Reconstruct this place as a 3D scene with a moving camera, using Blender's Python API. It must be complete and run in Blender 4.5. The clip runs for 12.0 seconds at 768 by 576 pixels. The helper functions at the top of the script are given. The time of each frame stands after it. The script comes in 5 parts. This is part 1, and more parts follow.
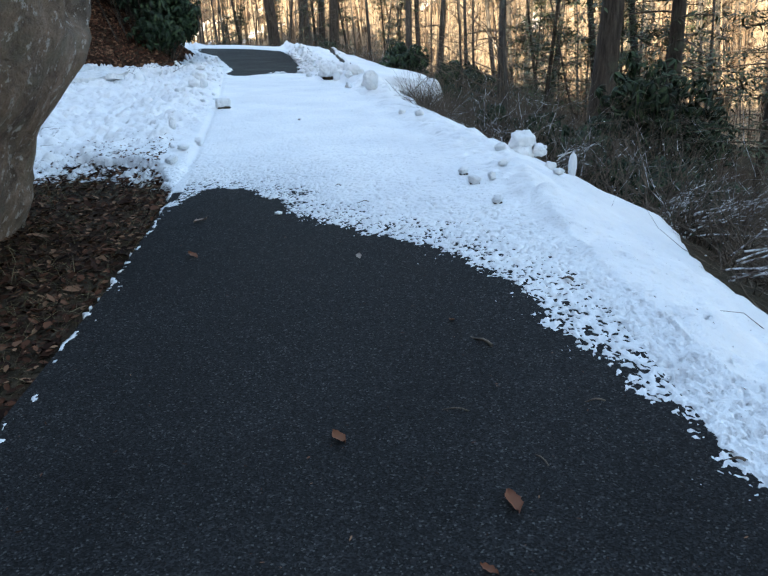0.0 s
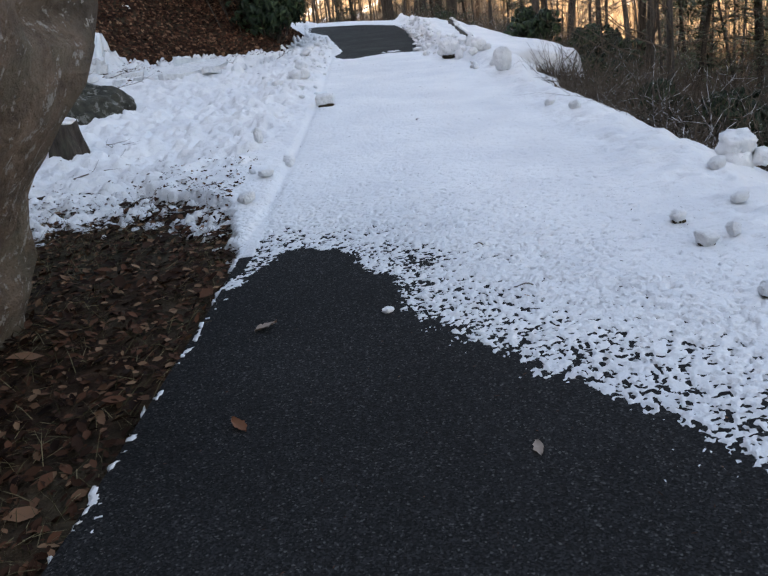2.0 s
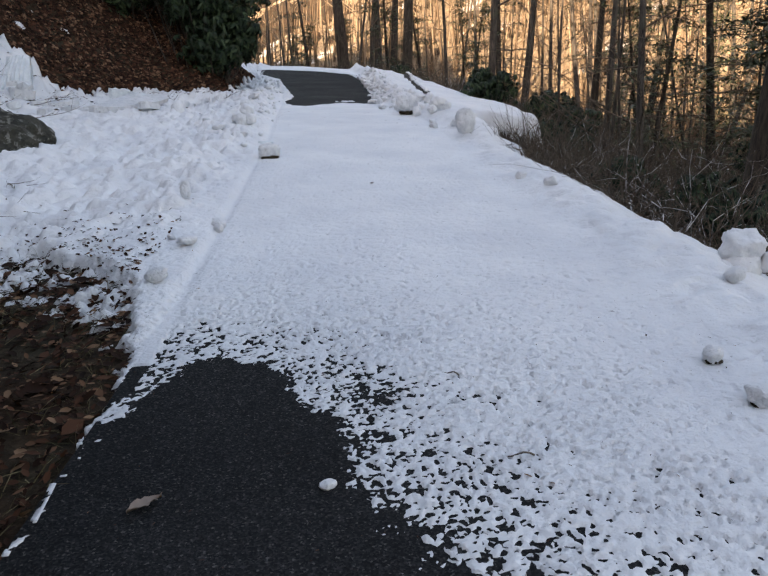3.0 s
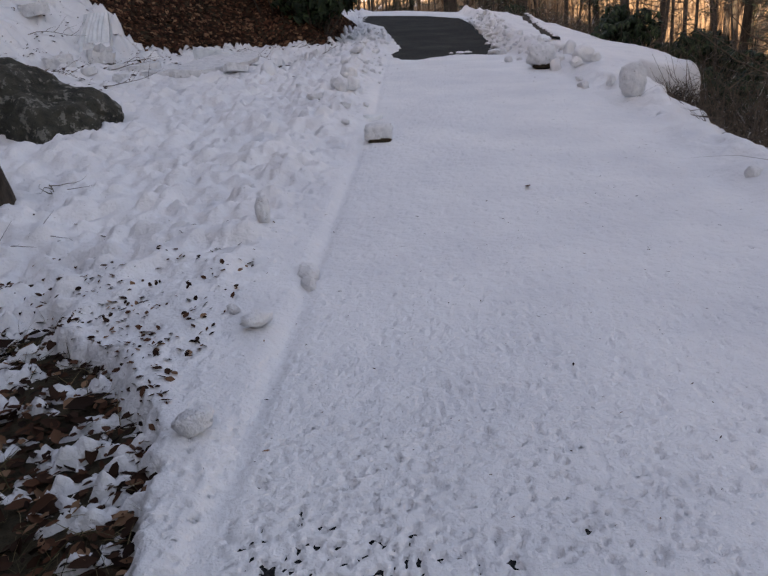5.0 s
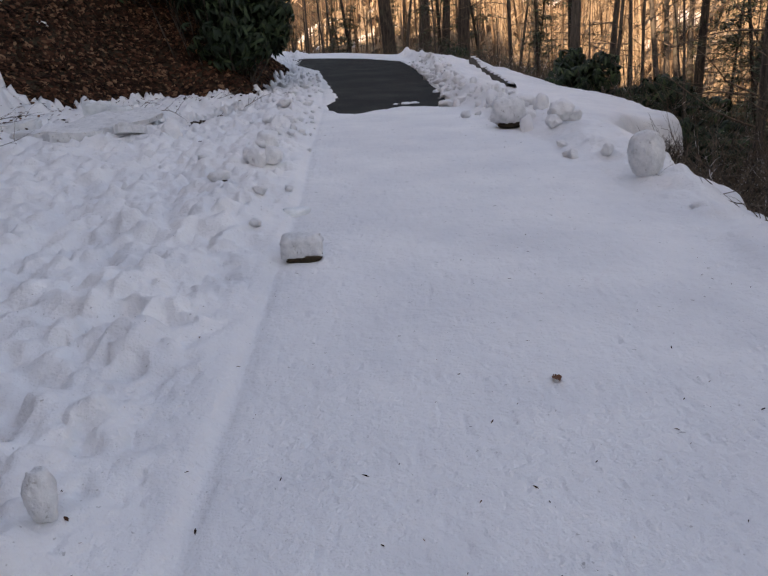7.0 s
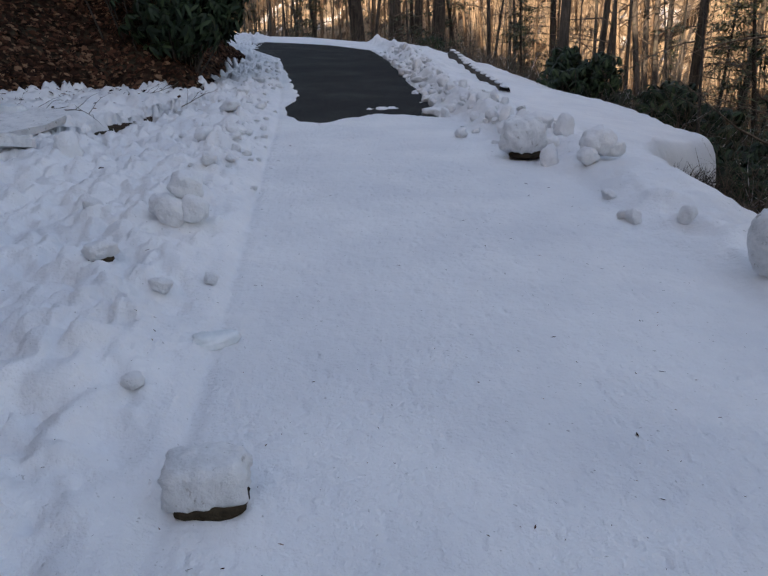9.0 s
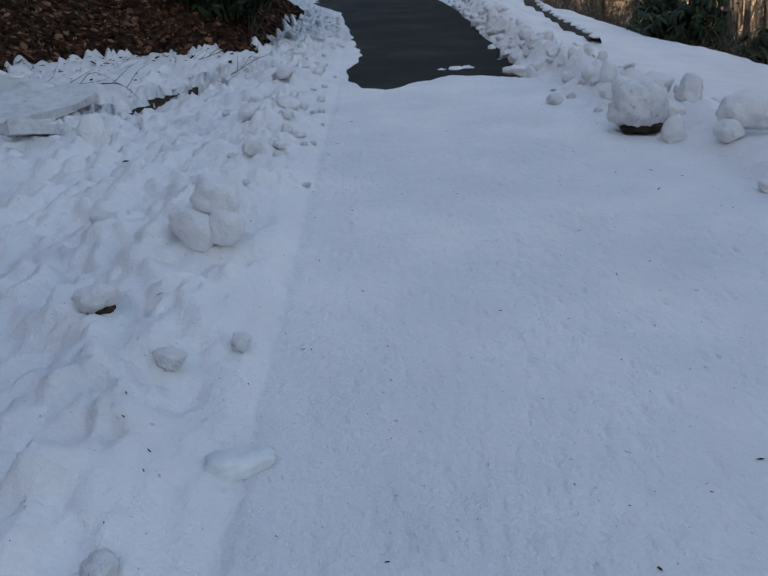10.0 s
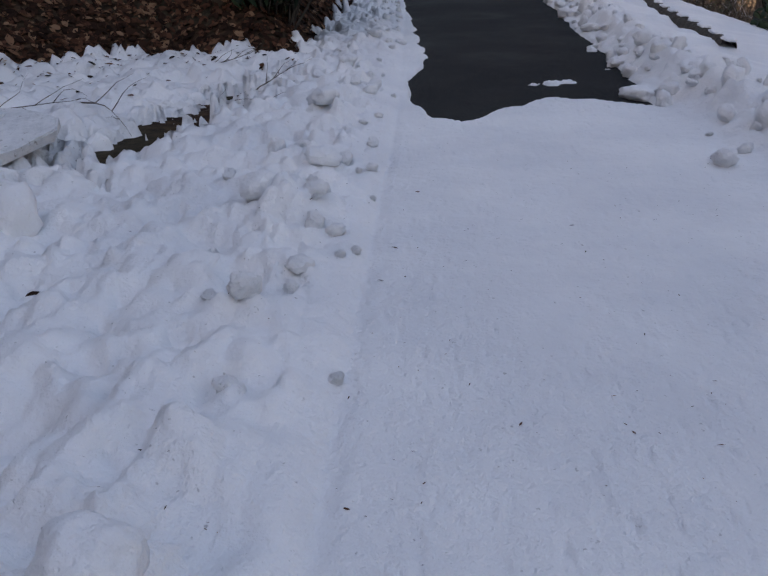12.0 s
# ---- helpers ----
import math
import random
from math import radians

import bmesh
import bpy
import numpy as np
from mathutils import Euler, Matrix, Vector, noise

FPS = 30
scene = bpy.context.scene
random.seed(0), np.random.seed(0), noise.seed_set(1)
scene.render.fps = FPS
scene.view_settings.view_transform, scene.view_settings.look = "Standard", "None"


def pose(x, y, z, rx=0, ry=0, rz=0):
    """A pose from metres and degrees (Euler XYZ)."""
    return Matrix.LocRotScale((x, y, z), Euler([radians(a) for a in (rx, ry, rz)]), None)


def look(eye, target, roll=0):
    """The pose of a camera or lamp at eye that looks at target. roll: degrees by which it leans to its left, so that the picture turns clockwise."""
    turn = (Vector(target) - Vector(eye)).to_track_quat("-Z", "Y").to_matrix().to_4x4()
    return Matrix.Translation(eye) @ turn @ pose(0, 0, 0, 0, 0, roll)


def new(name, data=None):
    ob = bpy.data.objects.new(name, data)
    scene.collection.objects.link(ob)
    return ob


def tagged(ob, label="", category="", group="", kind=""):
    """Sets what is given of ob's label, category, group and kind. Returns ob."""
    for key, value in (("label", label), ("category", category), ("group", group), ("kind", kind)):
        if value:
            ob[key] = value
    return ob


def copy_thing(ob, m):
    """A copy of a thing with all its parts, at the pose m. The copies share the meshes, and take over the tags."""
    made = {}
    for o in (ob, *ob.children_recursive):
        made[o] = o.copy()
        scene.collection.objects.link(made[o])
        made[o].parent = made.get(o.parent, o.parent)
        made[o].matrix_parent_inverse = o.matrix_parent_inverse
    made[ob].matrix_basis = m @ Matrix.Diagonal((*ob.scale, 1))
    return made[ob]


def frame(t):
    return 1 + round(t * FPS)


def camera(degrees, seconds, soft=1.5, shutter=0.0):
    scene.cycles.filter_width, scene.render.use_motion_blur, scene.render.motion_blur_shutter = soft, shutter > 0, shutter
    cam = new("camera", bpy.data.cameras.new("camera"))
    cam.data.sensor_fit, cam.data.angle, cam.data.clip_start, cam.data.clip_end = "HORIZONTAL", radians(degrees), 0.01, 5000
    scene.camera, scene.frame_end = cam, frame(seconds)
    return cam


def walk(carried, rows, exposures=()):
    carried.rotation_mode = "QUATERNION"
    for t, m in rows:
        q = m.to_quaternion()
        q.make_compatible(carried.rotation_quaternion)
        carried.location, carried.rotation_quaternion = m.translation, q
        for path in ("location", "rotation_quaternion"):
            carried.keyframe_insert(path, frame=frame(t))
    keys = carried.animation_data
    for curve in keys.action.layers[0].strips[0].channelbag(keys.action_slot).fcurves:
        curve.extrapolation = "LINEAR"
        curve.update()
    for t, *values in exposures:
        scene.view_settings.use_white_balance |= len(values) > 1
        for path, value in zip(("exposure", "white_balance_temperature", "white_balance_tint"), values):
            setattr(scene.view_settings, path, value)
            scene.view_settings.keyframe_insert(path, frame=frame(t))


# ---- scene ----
cam = camera(54.2, 12.0, soft=1.45)
METRES, EYE, TILT, LEAN, TURN = 14.5, 1.45, -16.5, 2.5, -11.7
ROWS = [
    (0.0, 0.0, 0.0, 0.0, 0.0, 0.0, 0.0),
    (0.5, -0.0043, 0.0386, 0.0146, 0.72, -2.53, -1.07),
    (1.0, -0.0071, 0.0773, 0.0295, 3.52, -2.95, -1.48),
    (1.5, -0.0132, 0.1167, 0.0447, 1.8, -0.71, 0.94),
    (2.0, -0.0183, 0.1554, 0.0571, 9.05, -2.11, 1.03),
    (2.5, -0.0239, 0.1929, 0.0708, 9.59, -0.1, -1.77),
    (2.7, -0.0270, 0.2082, 0.0756, 6.26, 1.63, -2.56),
    (4.3, -0.0575, 0.3251, 0.1127, 2.17, -1.99, -2.62),
    (4.5, -0.0612, 0.3392, 0.1188, 6.6, -1.43, -2.0),
    (5.0, -0.0741, 0.3755, 0.1329, 12.03, -2.93, -2.65),
    (5.5, -0.0843, 0.4122, 0.1476, 8.65, -2.6, -1.79),
    (6.0, -0.0897, 0.4515, 0.1638, 11.26, -1.14, -2.75),
    (6.5, -0.0979, 0.493, 0.1765, 9.05, 0.42, -2.88),
    (7.0, -0.103, 0.5328, 0.1896, 7.78, -0.05, -1.29),
    (7.2, -0.1055, 0.5497, 0.1951, 9.47, 0.07, -1.75),
    (8.8, -0.1298, 0.6729, 0.2435, 9.97, -2.82, -4.47),
    (9.0, -0.1334, 0.6892, 0.2491, 4.67, -1.08, -2.81),
    (9.5, -0.14, 0.7282, 0.2613, 4.93, -1.66, 0.24),
    (10.0, -0.1492, 0.7679, 0.2749, 9.69, -4.77, -2.02),
    (10.5, -0.1597, 0.8069, 0.291, 7.82, -5.21, -5.66),
    (11.0, -0.1694, 0.8431, 0.3062, 14.68, -4.48, -6.06),
    (11.5, -0.1816, 0.8819, 0.3201, 14.16, -4.27, -5.4),
    (12.0, -0.1897, 0.9196, 0.3321, 13.52, -6.84, -3.89),
]
EXPOSURES = [(0.0, 2.37, 7250, 4), (1.0, 2.25, 7850, 10), (2.5, 2.00, 8950, 17), (4.5, 1.53, 9300, 22), (5.5, 1.42, 9700, 28), (7.0, 1.45, 9400, 24), (9.0, 1.32, 8100, 18),
             (10.0, 1.27, 7600, 13), (11.0, 1.27, 7900, 18), (12.0, 1.28, 8150, 22)]
walk(cam, [(t, pose(0, 0, EYE, TILT, LEAN, TURN) @ pose(METRES * x, METRES * y, METRES * z, 90 + pitch, roll, yaw)) for t, x, y, z, yaw, pitch, roll in ROWS], EXPOSURES)

# ---- light: low winter sun from behind an added hill on the left, open sky in the shade ----
SUN_ELEVATION, SUN_AZIMUTH = 22.0, 218.0  # azimuth clockwise from +y
world = bpy.data.worlds.new("world")
scene.world = world
world.use_nodes = True
wn = world.node_tree
sky = wn.nodes.new("ShaderNodeTexSky")
sky.sky_type, sky.sun_disc = "NISHITA", False
sky.sun_elevation, sky.sun_rotation = radians(SUN_ELEVATION), radians(SUN_AZIMUTH)
wn.links.new(sky.outputs[0], wn.nodes["Background"].inputs[0])
wn.nodes["Background"].inputs[1].default_value = 0.15
sun = new("sun", bpy.data.lights.new("sun", "SUN"))
sun.data.energy, sun.data.angle, sun.data.color = 4.6, radians(0.5), (1.0, 0.89, 0.74)
a, e = radians(SUN_AZIMUTH), radians(SUN_ELEVATION)
sun.matrix_world = look((math.sin(a) * math.cos(e) * 90, math.cos(a) * math.cos(e) * 90, math.sin(e) * 90), (0, 0, 0))

# ---- numeric helpers ----
rng = np.random.default_rng(7)


def hash2(ix, iy, seed):
    h = (ix.astype(np.int64) * 374761393 + iy.astype(np.int64) * 668265263 + seed * 974634777) & 0xFFFFFFFF
    h = ((h ^ (h >> 13)) * 1274126177) & 0xFFFFFFFF
    return ((h ^ (h >> 16)) & 0xFFFF) / 65535.0


def vnoise(x, y, seed=0):
    """Smooth value noise in -1..1, one cell a unit."""
    x, y = np.asarray(x, float), np.asarray(y, float)
    ix, iy = np.floor(x), np.floor(y)
    fx, fy = x - ix, y - iy
    fx, fy = fx * fx * (3 - 2 * fx), fy * fy * (3 - 2 * fy)
    a, b = hash2(ix, iy, seed), hash2(ix + 1, iy, seed)
    c, d = hash2(ix, iy + 1, seed), hash2(ix + 1, iy + 1, seed)
    return 2 * ((a + (b - a) * fx) * (1 - fy) + (c + (d - c) * fx) * fy) - 1


def fbm(x, y, seed=0, octaves=3):
    total, amp = 0.0, 1.0
    for i in range(octaves):
        total = total + amp * vnoise(x * 2.03 ** i + 17 * i, y * 2.03 ** i - 9 * i, seed + i)
        amp *= 0.5
    return total


def smooth(e0, e1, v):
    u = np.clip((v - e0) / (e1 - e0), 0, 1)
    return u * u * (3 - 2 * u)


def sdist(pts, x, y):
    """Signed distance to a closed outline: inside is positive."""
    x, y = np.broadcast_arrays(np.asarray(x, float), np.asarray(y, float))
    best, inside = np.full(x.shape, 1e9), np.zeros(x.shape, bool)
    for (ax, ay), (bx, by) in zip(pts, pts[1:] + pts[:1]):
        dx, dy = bx - ax, by - ay
        u = np.clip(((x - ax) * dx + (y - ay) * dy) / (dx * dx + dy * dy), 0, 1)
        best = np.minimum(best, np.hypot(x - ax - u * dx, y - ay - u * dy))
        if dy:
            inside ^= ((ay > y) != (by > y)) & (x < dx * (y - ay) / dy + ax)
    return np.where(inside, best, -best)


def domes(x, y, seed, fill=0.75, soft=0.5):
    """Rounded clods with sharp creases between them, 0..1, about one a unit cell."""
    x, y = np.asarray(x, float), np.asarray(y, float)
    x, y = 0.8 * x - 0.6 * y + 0.25 * vnoise(x * 1.7, y * 1.7, seed + 5), 0.6 * x + 0.8 * y + 0.25 * vnoise(x * 1.7 + 9, y * 1.7, seed + 6)
    ix, iy = np.floor(x), np.floor(y)
    out = np.zeros(np.broadcast(x, y).shape)
    for dx in (-1, 0, 1):
        for dy in (-1, 0, 1):
            cx, cy = ix + dx, iy + dy
            px, py = cx + hash2(cx, cy, seed), cy + hash2(cx, cy, seed + 1)
            r = 0.35 + 0.5 * hash2(cx, cy, seed + 2)
            k = np.where(hash2(cx, cy, seed + 3) < fill, 0.35 + 0.65 * hash2(cx, cy, seed + 4), 0.0)
            out = np.maximum(out, k * np.clip(1 - ((x - px) ** 2 + (y - py) ** 2) / r ** 2, 0, 1) ** soft)
    return out


def on(mask, f, x, y):
    """f(x, y) where the mask holds, zero elsewhere."""
    x, y = np.broadcast_arrays(np.asarray(x, float), np.asarray(y, float))
    out = np.zeros(x.shape)
    if mask.any():
        out[mask] = f(x[mask], y[mask])
    return out


# ---- the plan ----
# the bank; its unseen rise left and behind is added to block sun and sky
BANK = [(-300, -300), (-300, 220), (-30, 75), (-12, 50), (-5.2, 42), (-1.93, 36.5), (-0.75, 30.6), (-1.05, 26.3), (-1.12, 23.9), (-1.6, 23.6),
        (-2.9, 23.8), (-4.0, 22.6), (-4.9, 21.0), (-5.6, 19.0), (-6.2, 15), (-5.6, 12), (-4.4, 9), (-3.6, 4), (-3.0, -2), (-1.5, -6), (6, -12), (200, -300)]
VALLEY = [(240, -300), (300, 400), (-150, 400), (-60, 140), (-14, 62), (-4, 46), (0.89, 44), (3.21, 39.7), (4.22, 33.7), (5.0, 30.2), (5.75, 26.5), (6.0, 23.4), (5.6, 20.3),
          (4.5, 19.4), (3.55, 17.9), (3.15, 15.9), (2.9, 13.5), (2.8, 10.5), (2.85, 8.5), (2.7, 7), (2.2, 4.9), (1.95, 2.8), (2.2, -3), (9, -9), (30, -26)]
SOIL = [(-0.66, 6.2), (-0.60, 7.0), (-0.62, 7.6), (-0.78, 8.2), (-1.05, 8.7), (-1.5, 9.1), (-2.4, 9.3), (-5, 9.5), (-5, -6), (-1.2, -6), (-1.09, 2.0), (-1.03, 3.0), (-0.81, 4.4)]
BARE = [(-0.62, 6.2), (-0.5, 6.45), (-0.4, 6.8), (-0.16, 6.98), (0.1, 6.84), (0.35, 6.3), (0.5, 5.7), (0.74, 5.28), (1.0, 4.9), (1.26, 4.5), (1.43, 4.06),
        (1.5, 3.6), (1.45, 3.2), (1.52, 2.8), (1.56, 2.2), (1.6, 1.5), (1.75, -1), (1.9, -6), (-1.3, -6), (-1.05, 2.0), (-1.0, 3.0), (-0.78, 4.4)]
FAR_BARE = [(0.05, 28.2), (0.24, 24.8), (0.31, 23.8), (0.1, 22.3), (0.15, 21.1), (0.31, 20.55), (0.53, 20.4), (0.87, 20.8), (1.33, 21.3), (1.73, 21.2), (2.17, 20.9),
            (2.32, 22.3), (2.45, 25.0), (2.63, 28.5), (2.8, 32.5), (2.63, 36.2), (1.36, 39.3), (-1.46, 41.2), (-7.2, 44), (-12, 46), (-12, 43), (-4.83, 39.8), (-1.22, 36), (-0.16, 32.3)]
ROAD_L = [(-14, -1.2), (2, -1.06), (3, -1.0), (4.4, -0.78), (6.4, -0.56), (9, -0.38), (14, -0.12), (20.9, 0.02), (28.2, -0.02), (32.3, -0.28), (34.7, -0.75)]
FOOT_R = [(-14, 1.9), (2, 1.7), (3.8, 2.0), (6.4, 2.05), (10, 2.25), (14.2, 2.45), (16.3, 2.5), (18.4, 2.35), (22.1, 2.3), (28, 2.69), (32.7, 2.92), (44, 2.98)]
RISE = [(-14, -1.20), (0, -0.09), (4.6, 0.275), (5.9, 0.37), (8.2, 0.515), (11, 0.715), (12.7, 0.868), (14.5, 0.992), (15.6, 1.08), (18, 1.24), (20.6, 1.335), (21.7, 1.395), (26, 1.66), (35, 2.27), (60, 3.97)]
# how far the snow reaches over the edge of the drop
OVERHANG = [(2, 1.1), (4.9, 1.2), (7, 1.55), (8.5, 1.2), (10.5, 0.9), (13, 0.65), (16, 0.4), (17.2, 0.12), (23, 0.15), (27, 0.45)]


def lerp(table, y):
    return np.interp(y, [r[0] for r in table], [r[1] for r in table])


def base_z(x, y):
    """The rising, slightly twisted plane on which the path lies, with the shelf that sinks away on the right."""
    b = sum(lerp(RISE, y + d) for d in (-1, -0.5, 0, 0.5, 1)) / 5
    k = np.interp(y, [6, 10, 14], [0.025, 0.0, -0.02])
    b = b + 0.02 * np.clip(-0.3 - x, 0, 2.2) * smooth(15, 19, y) * smooth(34, 28, y)
    dip = -0.13 * np.clip((-0.8 - x) / 1.2, 0, 1) * np.clip((y - 6) / 3, 0, 1) * np.clip((20 - y) / 4, 0, 1)
    shelf = 0.16 * np.clip(x - lerp(FOOT_R, y) - 0.55, 0, 3.2) * smooth(15.5, 18.0, y) * smooth(34, 28, y)
    return b + k * np.clip(x, -3, 4) + dip - shelf


def ground_z(x, y):
    z = base_z(x, y)
    up = np.maximum(sdist(BANK, x, y), 0)
    far_up = np.minimum(up, 60)
    # past 3.5 m the steep rise is added, mostly unseen, to shade the path
    z = z + 0.8 * np.minimum(up, 3.5) + 1.5 * np.clip(up - 3.5, 0, 19) + 0.25 * smooth(0, 3, up) * fbm(x / 1.7, y / 1.7, 3)
    down = np.maximum(sdist(VALLEY, x, y), 0)
    z = z - 0.5 * smooth(0.05, 0.4, down) * smooth(16, 17.5, y) * smooth(25, 21.5, y) * smooth(3.0, 3.6, x)
    z = z - 0.5 * np.minimum(down, 7) - 0.12 * np.clip(down - 7, 0, 17) + 0.58 * np.clip(down - 24, 0, 75)
    z = z + smooth(1, 6, down) * 0.35 * fbm(x / 3.1, y / 3.1, 11) + smooth(30, 60, down) * 2.0 * fbm(x / 19, y / 19, 13)
    verge = smooth(0.0, 0.5, lerp(ROAD_L, y) - x) * 0.02 * fbm(x / 0.35, y / 0.35, 5)
    return z + verge - 0.03


def verge_lumps(x, y):
    up = 0.05 * domes(x / 0.34, y / 0.31, 41, 0.7, 1.5) + 0.05 * domes(x / 0.16, y / 0.15, 141, 0.55, 1.1) + 0.035 * fbm(x / 0.5, y / 0.45, 43)
    pits = 0.085 * domes(x / 0.26, y / 0.28, 145, 0.5, 1.6) + 0.055 * domes(x / 0.13, y / 0.13, 147, 0.45, 1.3)
    return up - pits + 0.007 * fbm(x / 0.06, y / 0.06, 44, 2)


def ridge_clods(x, y):
    return 0.02 + 0.07 * domes(x / 0.2, y / 0.2, 45, 0.7, 0.9) + 0.045 * domes(x / 0.1, y / 0.1, 46, 0.6, 0.8)


def bank_lumps_h(x, y):
    return 0.045 * fbm(x / 0.5, y / 0.44, 63, 3) + 0.05 * domes(x / 0.3, y / 0.28, 65, 0.4, 1.2) - 0.045 * domes(x / 0.22, y / 0.2, 66, 0.4, 1.2) + 0.008 * fbm(x / 0.08, y / 0.08, 64, 2)


def bank_clods(x, y):
    return 0.02 + 0.11 * domes(x / 0.24, y / 0.24, 67, 0.7, 0.8) + 0.06 * domes(x / 0.12, y / 0.12, 68, 0.6, 0.8)


def snow_h(x, y):
    """Depth of the snow over the path's plane; below zero there is none."""
    left, foot = lerp(ROAD_L, y), lerp(FOOT_R, y)
    lv, rv = left - x, x - foot
    fine = fbm(x / 0.035, y / 0.04, 21, 2)
    grain = fbm(x / 0.0115, y / 0.013, 25, 2)
    # thin even snow on the path, breaking up into slush at its near end
    cover = -sdist(BARE, x, y) + 0.06 * fbm(x / 0.2, y / 0.14, 27, 3) + 0.022 * fine + 0.016 * grain
    slush = smooth(1.1, 0.0, cover) * smooth(-0.3, 0.5, x) * smooth(9.3, 8.2, y) * smooth(0.9, 0.2, rv)
    h = -0.008 + 0.015 * smooth(-0.06, 0.05, cover) + 0.03 * smooth(0.05, 1.4, cover) + 0.001 * fine + 0.002 * fbm(x / 0.4, y / 0.5, 23)
    pit = np.clip(fbm(x / 0.026, y / 0.026, 29, 2) - 0.55, 0, 1)
    thin = smooth(3.2, 0.2, cover) * smooth(11.0, 8.0, y)
    h = h - 0.022 * pit * thin - 0.02 * pit
    h = h - 0.055 * thin ** 1.3 * np.clip(fbm(x / 0.016, y / 0.018, 30, 2) - 0.66 + 0.32 * smooth(1.6, 0.1, cover) + 0.14 * vnoise(x / 0.3, y / 0.22, 34), 0, 1)
    h = h + slush * (0.008 * grain + 0.002 * fine + 0.003 - 0.006 * np.clip(vnoise(x / 0.25, y / 0.18, 28), 0, 1))
    h = np.where(cover < -0.2, -0.05, h)
    far = -sdist(FAR_BARE, x, y) + 0.05 * fbm(x / 0.22, y / 0.5, 31, 3)
    streak = 0.42 - np.hypot((x - 1.5) / 0.5, (y - 22.0) / 0.2) + 0.4 * fbm(x / 0.1, y / 0.1, 33, 3)
    h = h - 0.07 * smooth(0.04, -0.04, np.maximum(far, streak * 0.15))
    # rough verge on the left, with the shallow groove of the path's edge
    lump = on(lv > -0.1, verge_lumps, x, y)
    lumpy = smooth(-0.02, 0.5, lv)
    h = h + lumpy * (0.035 + lump * smooth(9.2, 11.5, y + 0.9 * lv) + 0.25 * lump) - 0.014 * np.exp(-((lv + 0.01) / 0.04) ** 2) * smooth(0, 0.5, far) * smooth(6.3, 7.2, y) + 0.022 * smooth(-0.01, 0.09, lv) * smooth(6.8, 7.6, y)
    h = np.where((y > np.where(lv > -0.06, 7.0, 9.5)) & (far > 0.1), np.maximum(h, 0.014), h)
    ridge = np.exp(-((lv - 0.42) / 0.3) ** 2) * smooth(13, 16, y) * smooth(31, 26, y)
    h = h + ridge * on(ridge > 0.02, ridge_clods, x, y)
    h = h + 0.15 * smooth(-4.4, -5.4, x) * smooth(16, 19.0, y) * (1 + 0.3 * fbm(x / 0.5, y / 0.5, 46))
    soil = np.interp(x, [-5, -2.4, -1.5, -1.05, -0.78, -0.6], [9.5, 9.3, 9.1, 8.7, 8.2, 7.6]) - y + 0.10 * fbm(x / 0.3, y / 0.12, 47, 3)
    side = np.interp(y, [6.2, 7.0, 7.6, 8.2, 8.7, 9.1, 9.6], [0.01, 0.08, 0.15, 0.34, 0.64, 1.1, 1.4]) + 0.04 * fbm(x / 0.12, y / 0.12, 48)
    side = smooth(-0.04, 0.08, lv - side)
    strip = smooth(0.026, 0.008, np.abs(lv - 0.02 + 0.03 * fbm(x / 0.2, y / 0.2, 49))) * smooth(2.8, 4.2, y) * smooth(-0.2, 0.4, fbm(x / 0.08, y / 0.05, 51, 3))
    melt = smooth(-2.3, 0.5, soil) * side
    h = h - melt * (0.135 + 0.085 * fbm(x / 0.13 + y / 0.16, y / 0.05 - x / 0.16, 53, 3)) - 0.14 * smooth(0.6, 1.2, soil) * side
    h = np.where((strip > 0.35) & (y < 6.6) & (cover < 0.25), 0.004 + 0.003 * strip + 0.002 * fine, h)
    wet = 1.35 - np.hypot((x + 1.75 - 0.25 * (y - 20.4)) / 0.30, (y - 20.4) / 1.8) + 0.45 * fbm(x / 0.2, y / 0.1, 55, 3)
    h = h - 0.26 * smooth(0.05, 0.8, wet + 0.5 * fbm(x / 0.07, y / 0.05, 57, 2))
    # pushed-up bank on the right
    crest = np.interp(y, [3, 8, 14, 17, 20], [0.02, 0.04, 0.07, 0.13, 0.18]) + 0.05 * fbm(y / 0.9, x / 2, 61)
    h = h + smooth(0.0, 0.4, rv) * crest + smooth(0.0, 0.35, rv) * smooth(2.0, 0.6, rv) * on((rv > 0) & (rv < 2), bank_lumps_h, x, y)
    h = h - 0.007 * np.exp(-((rv + 0.02) / 0.14) ** 2) * smooth(8, 10, y) * smooth(19, 17, y) * (1 + 0.5 * fbm(x / 0.12, y / 0.14, 66))
    h = h + np.exp(-((rv - 0.3) / 0.3) ** 2) * smooth(17.0, 18.5, y) * on((np.abs(rv - 0.3) < 0.8) & (y > 17), bank_clods, x, y)
    return h


# ---- materials ----
def material(name, rough=0.8, metal=0.0, spec=0.5):
    m = bpy.data.materials.new(name)
    m.use_nodes = True
    b = m.node_tree.nodes["Principled BSDF"]
    b.inputs["Roughness"].default_value, b.inputs["Metallic"].default_value = rough, metal
    b.inputs["Specular IOR Level"].default_value = spec
    return m, m.node_tree, b


